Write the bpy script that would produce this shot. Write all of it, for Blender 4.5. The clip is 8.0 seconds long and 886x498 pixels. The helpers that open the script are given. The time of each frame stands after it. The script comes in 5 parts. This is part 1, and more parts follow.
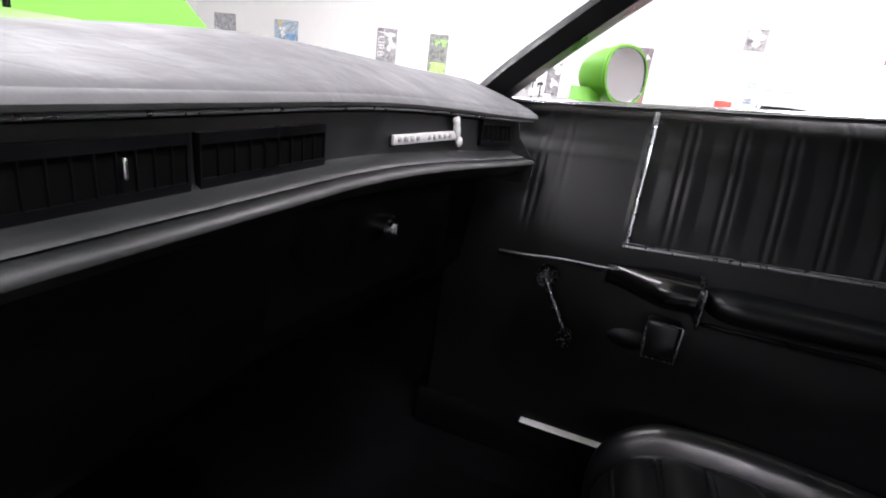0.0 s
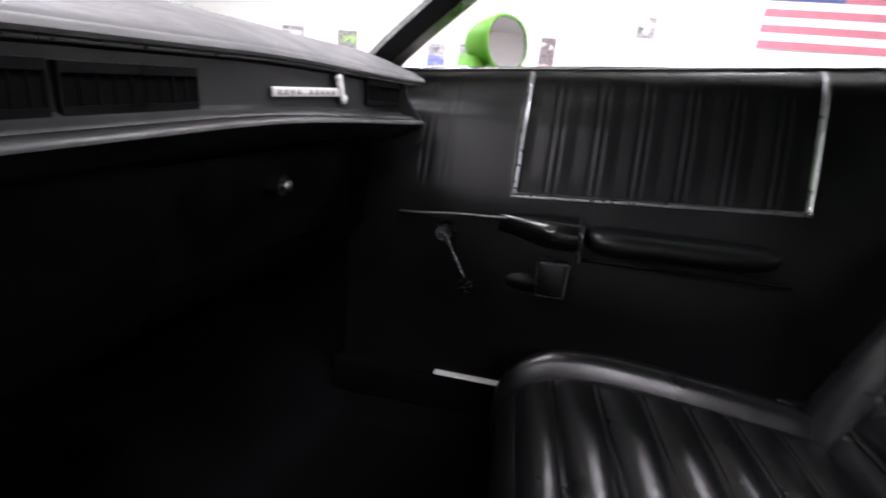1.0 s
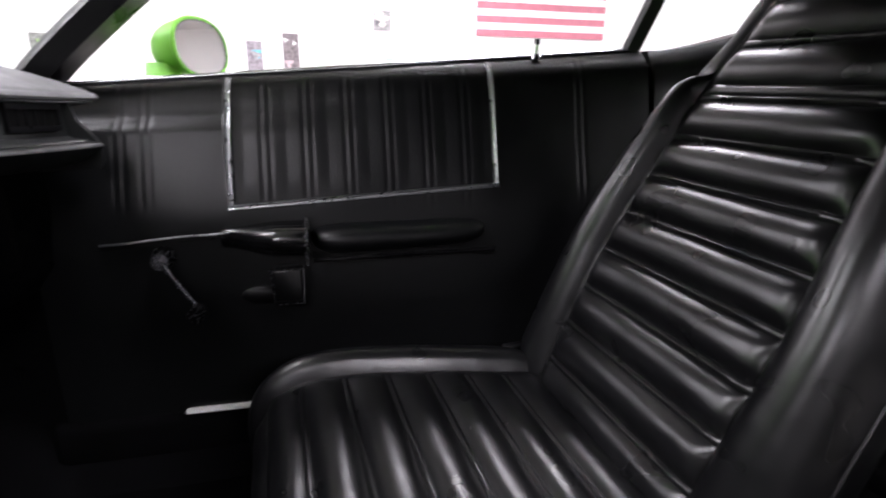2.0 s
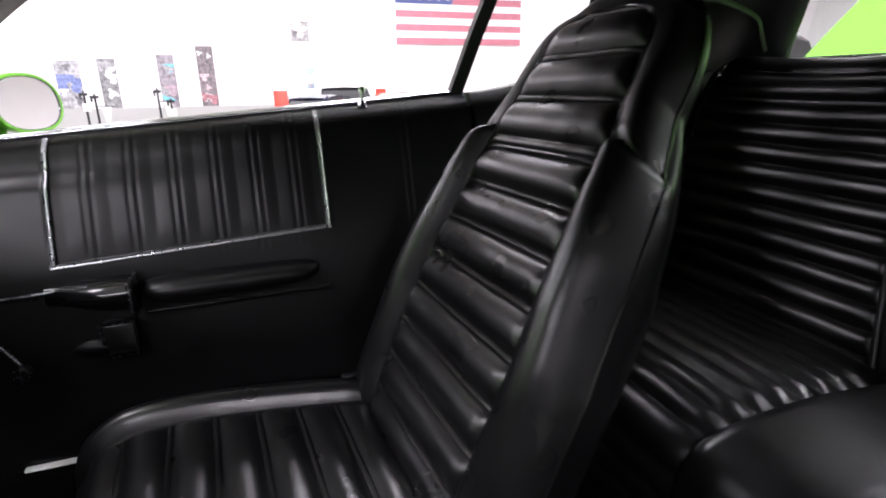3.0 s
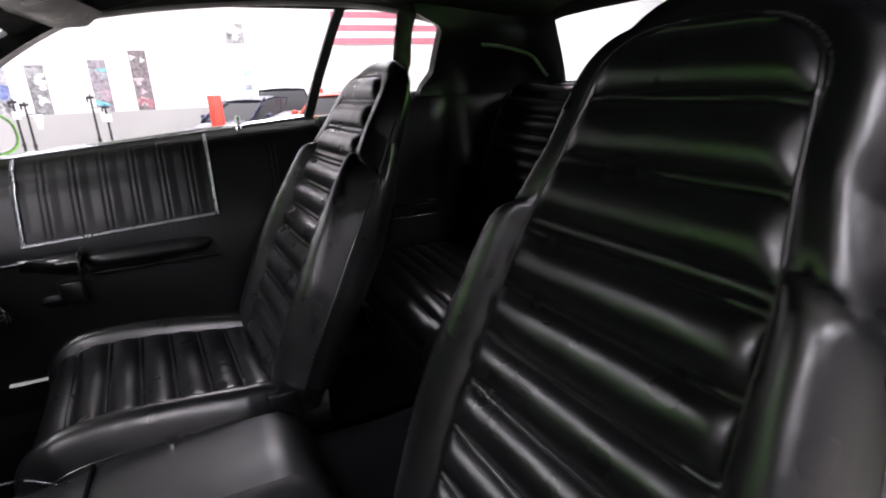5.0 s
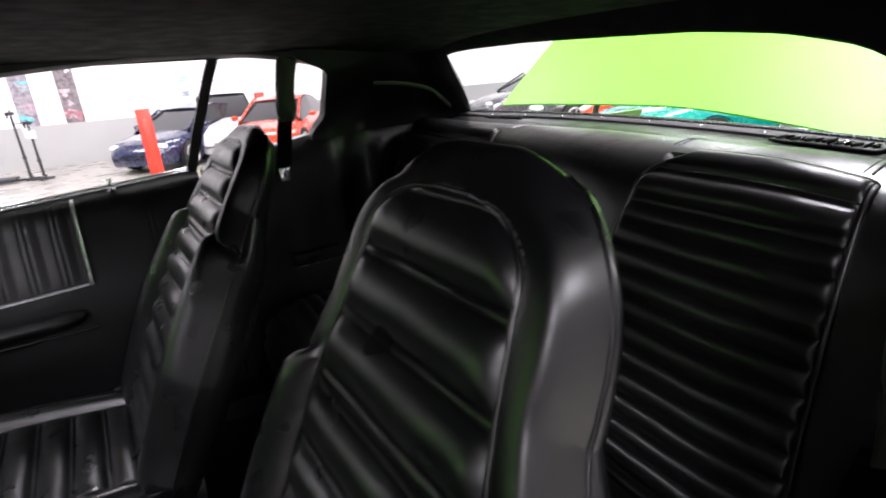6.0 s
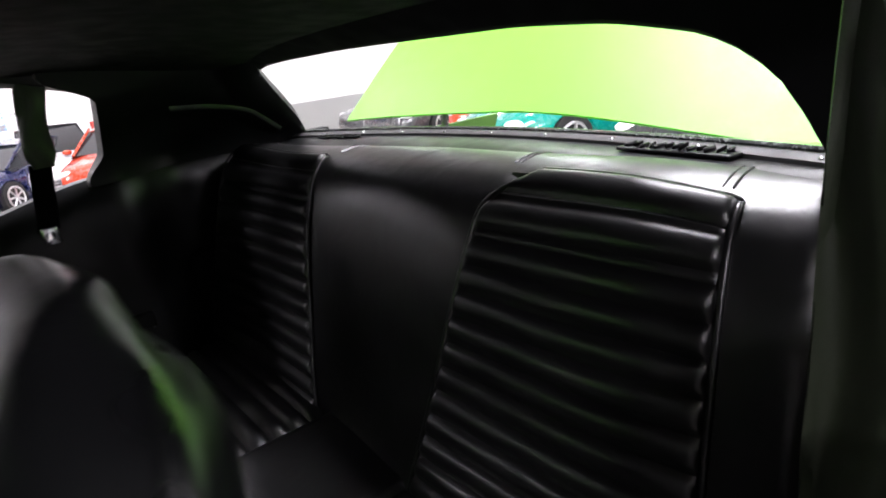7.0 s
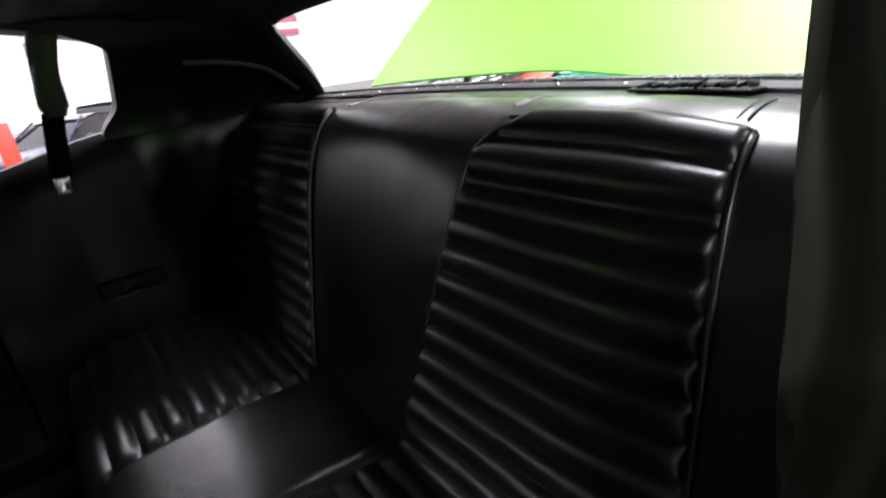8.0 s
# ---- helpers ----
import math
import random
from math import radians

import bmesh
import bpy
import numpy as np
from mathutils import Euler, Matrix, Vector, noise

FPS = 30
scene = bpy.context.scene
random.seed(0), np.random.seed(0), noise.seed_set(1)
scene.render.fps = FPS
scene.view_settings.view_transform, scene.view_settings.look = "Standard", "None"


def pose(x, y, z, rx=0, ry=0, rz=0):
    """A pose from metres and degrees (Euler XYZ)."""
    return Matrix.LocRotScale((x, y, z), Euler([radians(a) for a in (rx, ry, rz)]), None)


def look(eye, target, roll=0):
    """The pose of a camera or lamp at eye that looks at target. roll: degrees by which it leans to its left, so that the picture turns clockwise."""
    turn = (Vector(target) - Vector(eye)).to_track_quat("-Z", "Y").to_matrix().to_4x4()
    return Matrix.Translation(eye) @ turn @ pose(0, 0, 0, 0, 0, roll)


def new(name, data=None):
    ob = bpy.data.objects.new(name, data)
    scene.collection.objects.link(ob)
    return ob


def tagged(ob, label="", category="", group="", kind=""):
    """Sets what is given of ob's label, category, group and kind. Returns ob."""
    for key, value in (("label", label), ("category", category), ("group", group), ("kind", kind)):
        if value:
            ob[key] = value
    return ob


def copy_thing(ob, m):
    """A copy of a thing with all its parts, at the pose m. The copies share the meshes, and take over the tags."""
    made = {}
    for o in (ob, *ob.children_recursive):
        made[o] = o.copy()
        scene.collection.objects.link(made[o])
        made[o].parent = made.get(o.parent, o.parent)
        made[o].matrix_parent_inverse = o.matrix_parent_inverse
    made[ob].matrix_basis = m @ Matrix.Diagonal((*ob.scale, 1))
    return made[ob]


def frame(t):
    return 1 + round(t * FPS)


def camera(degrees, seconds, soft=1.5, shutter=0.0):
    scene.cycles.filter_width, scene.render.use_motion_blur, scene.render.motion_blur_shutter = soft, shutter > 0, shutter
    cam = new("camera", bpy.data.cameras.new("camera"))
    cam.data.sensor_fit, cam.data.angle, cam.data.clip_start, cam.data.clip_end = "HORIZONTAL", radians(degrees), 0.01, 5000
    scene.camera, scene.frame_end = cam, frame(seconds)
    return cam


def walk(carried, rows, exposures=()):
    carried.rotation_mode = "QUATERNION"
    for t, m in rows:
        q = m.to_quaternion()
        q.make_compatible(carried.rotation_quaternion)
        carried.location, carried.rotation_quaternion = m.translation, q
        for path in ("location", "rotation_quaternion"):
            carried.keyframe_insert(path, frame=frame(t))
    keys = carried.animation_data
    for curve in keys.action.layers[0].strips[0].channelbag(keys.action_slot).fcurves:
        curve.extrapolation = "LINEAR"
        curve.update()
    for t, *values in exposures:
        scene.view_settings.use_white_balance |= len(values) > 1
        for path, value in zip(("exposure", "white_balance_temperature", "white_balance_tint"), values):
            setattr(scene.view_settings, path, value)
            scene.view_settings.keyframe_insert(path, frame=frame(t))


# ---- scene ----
cam = camera(81, 8.0, soft=1.8, shutter=0.4)
PATH = [
    (0, (-0.203, -0.003, 0.941), (1.581, 0.633, 0.299), 7.1),
    (0.5, (-0.212, -0.022, 0.914), (1.601, 0.533, 0.279), 6.0),
    (1, (-0.247, -0.072, 0.895), (1.616, 0.301, 0.271), 5.0),
    (1.5, (-0.260, -0.133, 0.897), (1.641, -0.193, 0.280), 2.3),
    (2, (-0.247, -0.171, 0.913), (1.613, -0.590, 0.310), 0.9),
    (3.5, (-0.505, -0.415, 1.014), (1.296, -1.060, 0.430), -0.7),
    (4, (-0.711, -0.414, 0.971), (1.087, -1.076, 0.398), -0.2),
    (5.5, (-0.992, -0.568, 1.172), (0.707, -1.407, 0.531), -3.3),
    (6, (-0.974, -0.705, 1.228), (0.690, -1.598, 0.571), -4.3),
    (6.5, (-0.893, -0.832, 1.229), (0.662, -1.898, 0.562), -6.4),
    (7, (-0.844, -0.958, 1.220), (0.587, -2.185, 0.552), -7.5),
    (7.5, (-0.847, -1.034, 1.210), (0.595, -2.248, 0.543), -7.9),
    (8, (-0.868, -1.039, 1.137), (0.659, -2.125, 0.437), -7.4),
]
walk(cam, [(t, look(eye, target, roll)) for t, eye, target, roll in PATH], exposures=[(0.0, 0.0), (8.0, 0.0)])

# ---- light: a white workshop lit by rows of ceiling tubes ----
world = bpy.data.worlds.new("world")
scene.world = world
world.use_nodes = True
world.node_tree.nodes["Background"].inputs[0].default_value = (0.9, 0.95, 1.0, 1)
world.node_tree.nodes["Background"].inputs[1].default_value = 0.05

FLOOR = -0.10      # workshop floor
WALL = 12.0        # poster wall
BACK = -17.0       # wall behind the car
ROOM_Z = 4.6
XC = -0.04         # the car's centre line


def area_lamp(name, at, size_x, size_y, watts, turn=(0, 0, 0)):
    d = bpy.data.lights.new(name, "AREA")
    d.shape, d.size, d.size_y, d.energy = "RECTANGLE", size_x, size_y, watts
    d.color = (0.955, 0.905, 1.0)
    ob = new(name, d)
    ob.matrix_world = pose(*at, *turn)
    return tagged(ob, kind="structure")


LAMPS = [(lx, ly, 4.0, 820 if lx < -5 else 310 if lx > 5 else 820 if ly == -2.6 else 470) for lx in (-6.5, 0.05, 9.2) for ly in (-10.5, -2.6, 3.6)] + [(4.2, -9.0, 4.0, 520), (4.2, -1.45, 1.4, 180), (4.2, 6.0, 4.0, 520)]
for lx, ly, long_, watts in LAMPS:
    area_lamp("ceiling_lamp", (lx, ly, ROOM_Z - 0.14), 0.8, long_, watts)


# ---- materials ----
def mat(name, color, rough=0.5, metal=0.0, bump=0.0, bump_scale=200.0, vary=0.25, vary_scale=6.0, rough_vary=0.1, spec=0.5, coat=0.0, coat_rough=0.05, emit=0.0, grain="NOISE", detail=4.0, depth=0.0006, crumple=0.0, crumple_scale=22.0):
    m = bpy.data.materials.new(name)
    m.use_nodes = True
    nt = m.node_tree
    bsdf = nt.nodes["Principled BSDF"]
    co = nt.nodes.new("ShaderNodeTexCoord")
    big = nt.nodes.new("ShaderNodeTexNoise")
    big.inputs["Scale"].default_value, big.inputs["Detail"].default_value = vary_scale, 5
    nt.links.new(co.outputs["Object"], big.inputs["Vector"])
    ramp = nt.nodes.new("ShaderNodeMapRange")
    ramp.inputs[1].default_value, ramp.inputs[2].default_value = 0.3, 0.7
    ramp.inputs[3].default_value, ramp.inputs[4].default_value = 1 - vary, 1 + vary
    nt.links.new(big.outputs["Fac"], ramp.inputs[0])
    mix = nt.nodes.new("ShaderNodeMix")
    mix.data_type, mix.blend_type = "RGBA", "MULTIPLY"
    mix.inputs[0].default_value = 1.0
    mix.inputs[6].default_value = (*color, 1)
    nt.links.new(ramp.outputs[0], mix.inputs[7])
    nt.links.new(mix.outputs[2], bsdf.inputs["Base Color"])
    rr = nt.nodes.new("ShaderNodeMapRange")
    rr.inputs[1].default_value, rr.inputs[2].default_value = 0.3, 0.7
    rr.inputs[3].default_value, rr.inputs[4].default_value = max(0.02, rough - rough_vary), min(1, rough + rough_vary)
    fine = nt.nodes.new("ShaderNodeTexNoise")
    fine.inputs["Scale"].default_value, fine.inputs["Detail"].default_value = vary_scale * 3, 1.0
    nt.links.new(co.outputs["Object"], fine.inputs["Vector"])
    nt.links.new(fine.outputs["Fac"], rr.inputs[0])
    nt.links.new(rr.outputs[0], bsdf.inputs["Roughness"])
    bsdf.inputs["Metallic"].default_value = metal
    bsdf.inputs["Specular IOR Level"].default_value = spec
    bsdf.inputs["Coat Weight"].default_value = coat
    bsdf.inputs["Coat Roughness"].default_value = coat_rough
    if bump:
        if grain == "CELLS":
            tex = nt.nodes.new("ShaderNodeTexVoronoi")
            tex.feature = "DISTANCE_TO_EDGE"
            out = tex.outputs["Distance"]
        else:
            tex = nt.nodes.new("ShaderNodeTexNoise")
            tex.inputs["Detail"].default_value = detail
            out = tex.outputs["Fac"]
        tex.inputs["Scale"].default_value = bump_scale
        nt.links.new(co.outputs["Object"], tex.inputs["Vector"])
        bp = nt.nodes.new("ShaderNodeBump")
        bp.inputs["Strength"].default_value, bp.inputs["Distance"].default_value = bump, depth
        nt.links.new(out, bp.inputs["Height"])
        nt.links.new(bp.outputs[0], bsdf.inputs["Normal"])
        if crumple:
            soft = nt.nodes.new("ShaderNodeTexNoise")
            soft.inputs["Scale"].default_value, soft.inputs["Detail"].default_value, soft.inputs["Distortion"].default_value = crumple_scale, 2.5, 0.6
            nt.links.new(co.outputs["Object"], soft.inputs["Vector"])
            fold = nt.nodes.new("ShaderNodeBump")
            fold.inputs["Strength"].default_value, fold.inputs["Distance"].default_value = 1.0, crumple
            nt.links.new(soft.outputs["Fac"], fold.inputs["Height"])
            nt.links.new(fold.outputs[0], bp.inputs["Normal"])
    if emit:
        bsdf.inputs["Emission Color"].default_value = (1, 1, 1, 1)
        bsdf.inputs["Emission Strength"].default_value = emit
    return m


VINYL = mat("black_seat_vinyl", (0.0030, 0.0031, 0.0034), 0.30, bump=0.16, bump_scale=850, vary=0.0, rough_vary=0.03, spec=0.43, crumple=0.0014, crumple_scale=15)
BENCH = mat("worn_black_bench_vinyl", (0.0028, 0.0028, 0.0030), 0.34, bump=0.16, bump_scale=850, vary=0.0, rough_vary=0.03, spec=0.47, crumple=0.0022, crumple_scale=13)
PANEL = mat("black_panel_vinyl", (0.0026, 0.0029, 0.0031), 0.37, bump=0.14, bump_scale=520, vary=0.06, rough_vary=0.04, spec=0.23, crumple=0.0008, crumple_scale=9)
# Black pad given a greyer base for the windscreen light on its top.
PAD = mat("black_pad_lit_grey", (0.086, 0.086, 0.088), 0.66, bump=0.5, bump_scale=90, vary=0.08, rough_vary=0.10, detail=8, depth=0.0014, spec=0.30, crumple=0.0030, crumple_scale=26)
PLASTIC = mat("black_plastic", (0.0026, 0.0026, 0.003), 0.36, bump=0.1, bump_scale=700, vary=0.2, spec=0.13)
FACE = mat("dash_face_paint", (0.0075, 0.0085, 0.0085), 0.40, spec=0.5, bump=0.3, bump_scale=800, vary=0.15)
CONSOLE = mat("black_console_vinyl", (0.008, 0.008, 0.0085), 0.40, bump=0.18, bump_scale=700, vary=0.1, rough_vary=0.05, spec=0.5, crumple=0.0006, crumple_scale=9)
HOLE = mat("black_void", (0.003, 0.003, 0.003), 0.9, vary=0.1, spec=0.02)
CARPET = mat("black_carpet", (0.0018, 0.0018, 0.0021), 0.95, bump=0.6, bump_scale=600, vary=0.5, spec=0.04)
CLOTH = mat("black_headliner", (0.004, 0.004, 0.0044), 0.85, bump=0.3, bump_scale=900, vary=0.2, spec=0.1)
RUBBER = mat("black_rubber", (0.006, 0.006, 0.006), 0.6, vary=0.2)
CHROME = mat("chrome", (0.55, 0.56, 0.58), 0.15, metal=1.0, vary=0.05, rough_vary=0.06)
# Darker copy of the chrome for parts that reflect little light.
DIMCHROME = mat("dimmed_chrome", (0.16, 0.16, 0.17), 0.22, metal=1.0, vary=0.25, vary_scale=60, rough_vary=0.1)
TRIM = mat("ribbed_trim_chrome", (0.30, 0.31, 0.32), 0.34, metal=1.0, vary=0.08, vary_scale=40, rough_vary=0.1)
GLOSS = mat("glossy_black_plastic", (0.0030, 0.0030, 0.0032), 0.17, bump=0.05, bump_scale=60, vary=0.1, spec=0.45)
STEEL = mat("brushed_steel", (0.7, 0.7, 0.71), 0.42, metal=1.0, vary=0.1)
LIME = mat("lime_paint", (0.098, 0.280, 0.027), 0.46, vary=0.03, spec=0.29, rough_vary=0.03)
WHITE = mat("white_wall_paint", (0.86, 0.86, 0.85), 0.7, bump=0.15, bump_scale=60, vary=0.03, vary_scale=0.6)
GREY = mat("grey_dado_paint", (0.40, 0.40, 0.39), 0.6, bump=0.15, bump_scale=60, vary=0.05, vary_scale=0.7)
# For the unseen west wall only: greyed so the door panel reflects less.
DIM_WALL = mat("unseen_wall_dimming_grey", (0.30, 0.30, 0.31), 0.6, bump=0.15, bump_scale=60, vary=0.08, vary_scale=0.7)
EPOXY = mat("beige_epoxy_floor", (0.34, 0.32, 0.29), 0.3, bump=0.05, bump_scale=20, vary=0.12, vary_scale=0.8)
CEIL = mat("white_ceiling", (0.7, 0.7, 0.7), 0.8, vary=0.05)
RED = mat("red_lift_paint", (0.62, 0.04, 0.02), 0.4, vary=0.15)
BLACKM = mat("black_metal", (0.02, 0.02, 0.022), 0.45, vary=0.2)
# Flag red and blue carry the pale wash of overexposure in their colour.
FLAGRED = mat("washed_out_red_cloth", (0.52, 0.19, 0.24), 0.8, vary=0.08)
FLAGBLUE = mat("washed_out_blue_cloth", (0.10, 0.13, 0.30), 0.8, vary=0.08)
FLAGWHITE = mat("flag_white_cloth", (0.85, 0.85, 0.85), 0.8, vary=0.04)
# Black webbing; the green tint is bounce light from the lime paint.
BELT = mat("black_webbing_green_bounce", (0.019, 0.024, 0.014), 0.5, bump=0.4, bump_scale=500, vary=0.2, spec=0.3)
# Non-metal white: the plate's bright reflection is put into the base colour.
SCUFF = mat("scuff_white_reflection", (0.9, 0.9, 0.9), 0.32, metal=0.0, vary=0.1)
STITCH = mat("dark_thread", (0.02, 0.02, 0.02), 0.55, vary=0.1)
BADGE = mat("bright_badge_metal", (0.62, 0.62, 0.61), 0.4, metal=0.15, vary=0.06)
LETTER = mat("grey_letter_paint", (0.30, 0.30, 0.30), 0.6, vary=0.1)
MIRROR = mat("mirror_glass", (0.9, 0.9, 0.9), 0.02, metal=1.0, vary=0.0, rough_vary=0.0)


def glass(name):
    m = bpy.data.materials.new(name)
    m.use_nodes = True
    nt = m.node_tree
    b = nt.nodes["Principled BSDF"]
    out = nt.nodes["Material Output"]
    b.inputs["Base Color"].default_value = (0.9, 0.95, 0.92, 1)
    b.inputs["Roughness"].default_value = 0.02
    clear = nt.nodes.new("ShaderNodeBsdfTransparent")
    clear.inputs[0].default_value = (0.93, 0.96, 0.94, 1)
    gl = nt.nodes.new("ShaderNodeBsdfGlossy")
    gl.inputs["Roughness"].default_value = 0.02
    fr = nt.nodes.new("ShaderNodeLayerWeight")
    fr.inputs[0].default_value = 0.5
    pw = nt.nodes.new("ShaderNodeMath")
    pw.operation = "POWER"
    pw.inputs[1].default_value = 5.0
    nt.links.new(fr.outputs["Facing"], pw.inputs[0])
    ad = nt.nodes.new("ShaderNodeMath")
    ad.operation = "MULTIPLY_ADD"
    ad.inputs[1].default_value, ad.inputs[2].default_value = 0.6, 0.04
    nt.links.new(pw.outputs[0], ad.inputs[0])
    mx = nt.nodes.new("ShaderNodeMixShader")
    nt.links.new(ad.outputs[0], mx.inputs[0])
    nt.links.new(clear.outputs[0], mx.inputs[1])
    nt.links.new(gl.outputs[0], mx.inputs[2])
    nt.links.new(mx.outputs[0], out.inputs[0])
    return m


GLASS = glass("clear_car_glass")


# ---- mesh helpers ----
def thing(name, label="", category="", group="", kind="", at=(0, 0, 0)):
    ob = new(name)
    ob.location = at
    return tagged(ob, label, category, group, kind)


def part(name, bm, material, parent=None, label="", smooth=True, category="", kind=""):
    me = bpy.data.meshes.new(name)
    bmesh.ops.recalc_face_normals(bm, faces=bm.faces)
    bm.to_mesh(me)
    bm.free()
    me.materials.append(material)
    if smooth:
        for p in me.polygons:
            p.use_smooth = True
        me.set_sharp_from_angle(angle=math.radians(52))
    ob = new(name, me)
    if parent is not None:
        ob.parent = parent
        ob.matrix_parent_inverse = Matrix.Translation(-parent.matrix_basis.translation) if parent.parent is None else parent.matrix_parent_inverse.copy()
    return tagged(ob, label, category, kind=kind)


def grid(bm, rows, close_u=False, close_v=False):
    """Quads between rows of points, each row of equal length."""
    vs = [[bm.verts.new(p) for p in row] for row in rows]
    n, m = len(vs), len(vs[0])
    for i in range(n if close_v else n - 1):
        for j in range(m if close_u else m - 1):
            a, b, c, d = vs[i][j], vs[i][(j + 1) % m], vs[(i + 1) % n][(j + 1) % m], vs[(i + 1) % n][j]
            bm.faces.new((a, b, c, d))
    return vs


def box(bm, c, s, bevel=0.0, seg=2, m=None):
    """A box of size s round c, bevelled; m turns it about its centre."""
    r = bmesh.ops.create_cube(bm, size=1.0)
    vs = r["verts"]
    bmesh.ops.scale(bm, vec=s, verts=vs)
    if bevel:
        es = list({e for v in vs for e in v.link_edges})
        r = bmesh.ops.bevel(bm, geom=es, offset=bevel, segments=seg, affect="EDGES", profile=0.5)
        vs = list({v for f in r["faces"] for v in f.verts} | {v for v in vs if v.is_valid})
    if m is not None:
        bmesh.ops.transform(bm, matrix=m, verts=vs)
    bmesh.ops.translate(bm, vec=c, verts=vs)
    return vs


def cyl(bm, a, b, r1, r2=None, seg=16, caps=True):
    a, b = Vector(a), Vector(b)
    d = b - a
    r = bmesh.ops.create_cone(bm, cap_ends=caps, segments=seg, radius1=r1, radius2=r1 if r2 is None else r2, depth=d.length)
    m = Matrix.Translation((a + b) / 2) @ d.to_track_quat("Z", "Y").to_matrix().to_4x4()
    bmesh.ops.transform(bm, matrix=m, verts=r["verts"])
    return r["verts"]


def ball(bm, c, r, scale=(1, 1, 1), u=20, v=12):
    q = bmesh.ops.create_uvsphere(bm, u_segments=u, v_segments=v, radius=r)
    bmesh.ops.scale(bm, vec=scale, verts=q["verts"])
    bmesh.ops.translate(bm, vec=c, verts=q["verts"])
    return q["verts"]


def sweep(bm, pts, prof, closed=False, up=(0, 0, 1)):
    """Sweeps a flat profile (side, up) along a polyline."""
    pts = [Vector(p) for p in pts]
    rows = []
    for i, p in enumerate(pts):
        a, b = pts[max(i - 1, 0)], pts[min(i + 1, len(pts) - 1)]
        if closed:
            a, b = pts[i - 1], pts[(i + 1) % len(pts)]
        t = (b - a).normalized()
        s = t.cross(Vector(up))
        s = s.normalized() if s.length > 1e-4 else Vector((1, 0, 0))
        n = s.cross(t)
        rows.append([p + s * x + n * y for x, y in prof])
    vs = grid(bm, rows, close_u=True, close_v=closed)
    if not closed:
        bm.faces.new(vs[0]), bm.faces.new(vs[-1])
    return vs


def ring(r, n=8):
    return [(r * math.cos(2 * math.pi * k / n), r * math.sin(2 * math.pi * k / n)) for k in range(n)]


def curve_pts(ctrl, n=40):
    """A smooth line through control points (Catmull-Rom)."""
    c = [Vector(p) for p in ctrl]
    c = [2 * c[0] - c[1], *c, 2 * c[-1] - c[-2]]
    out = []
    spans = len(c) - 3
    for k in range(n + 1):
        f = min(k / n * spans, spans - 1e-6)
        i, t = int(f), f - int(f)
        p0, p1, p2, p3 = c[i : i + 4]
        out.append(0.5 * (2 * p1 + (p2 - p0) * t + (2 * p0 - 5 * p1 + 4 * p2 - p3) * t**2 + (3 * p1 - p0 - 3 * p2 + p3) * t**3))
    return out


def even(pts, n):
    """The same line in n even steps; also the arc length."""
    d = [0.0]
    for a, b in zip(pts, pts[1:]):
        d.append(d[-1] + (b - a).length)
    out, j = [], 0
    for k in range(n + 1):
        s = d[-1] * k / n
        while j < len(d) - 2 and d[j + 1] < s:
            j += 1
        f = (s - d[j]) / max(d[j + 1] - d[j], 1e-9)
        out.append(pts[j].lerp(pts[j + 1], f))
    return out, d[-1]


def solid(bm, thick):
    bmesh.ops.recalc_face_normals(bm, faces=bm.faces)
    bmesh.ops.solidify(bm, geom=list(bm.faces), thickness=thick)


def plate(bm, pts, off):
    """A flat or bent plate between an outline and its copy moved by off."""
    a = [bm.verts.new(p) for p in pts]
    b = [bm.verts.new(Vector(p) + Vector(off)) for p in pts]
    bm.faces.new(a), bm.faces.new(b[::-1])
    for i in range(len(a)):
        j = (i + 1) % len(a)
        bm.faces.new((a[i], a[j], b[j], b[i]))


def lerp(a, b, t):
    return a + (b - a) * max(0.0, min(1.0, t))


def table(rows, x):
    for (x0, y0), (x1, y1) in zip(rows, rows[1:]):
        if x <= x1:
            return lerp(y0, y1, (x - x0) / (x1 - x0) if x1 > x0 else 1)
    return rows[-1][1]


def smooth01(t):
    t = max(0.0, min(1.0, t))
    return t * t * (3 - 2 * t)


# ---- upholstery ----
def pleats(edges, s, high):
    """Height of stuffed bands between the seams at edges; the narrow ones lie lower."""
    for a, b in zip(edges, edges[1:]):
        if a <= s <= b:
            t = 2 * (s - a) / (b - a) - 1
            return high * (0.36 if b - a < 0.02 else 1.0) * (1 - abs(t) ** 2.5) - 0.0015
    return -0.0015


def band_edges(start, end, wide, narrow):
    out, s = [start], start
    while s < end - 0.012:
        s += wide
        out.append(min(s, end))
        s += narrow
        out.append(min(s, end))
    return sorted(set(out))


def seat_samples(edges, length, step=0.006):
    """Places along a spine: dense at the seams, even elsewhere."""
    out = [0.0]
    for a, b in zip(edges, edges[1:]):
        m = 10 if b - a > 0.02 else 4
        out += [lerp(a, b, 0.5 - 0.5 * math.cos(math.pi * q / m)) for q in range(m)]
    s = edges[-1]
    while s < length:
        out.append(s)
        s += step
    return sorted(set(out + [length]))


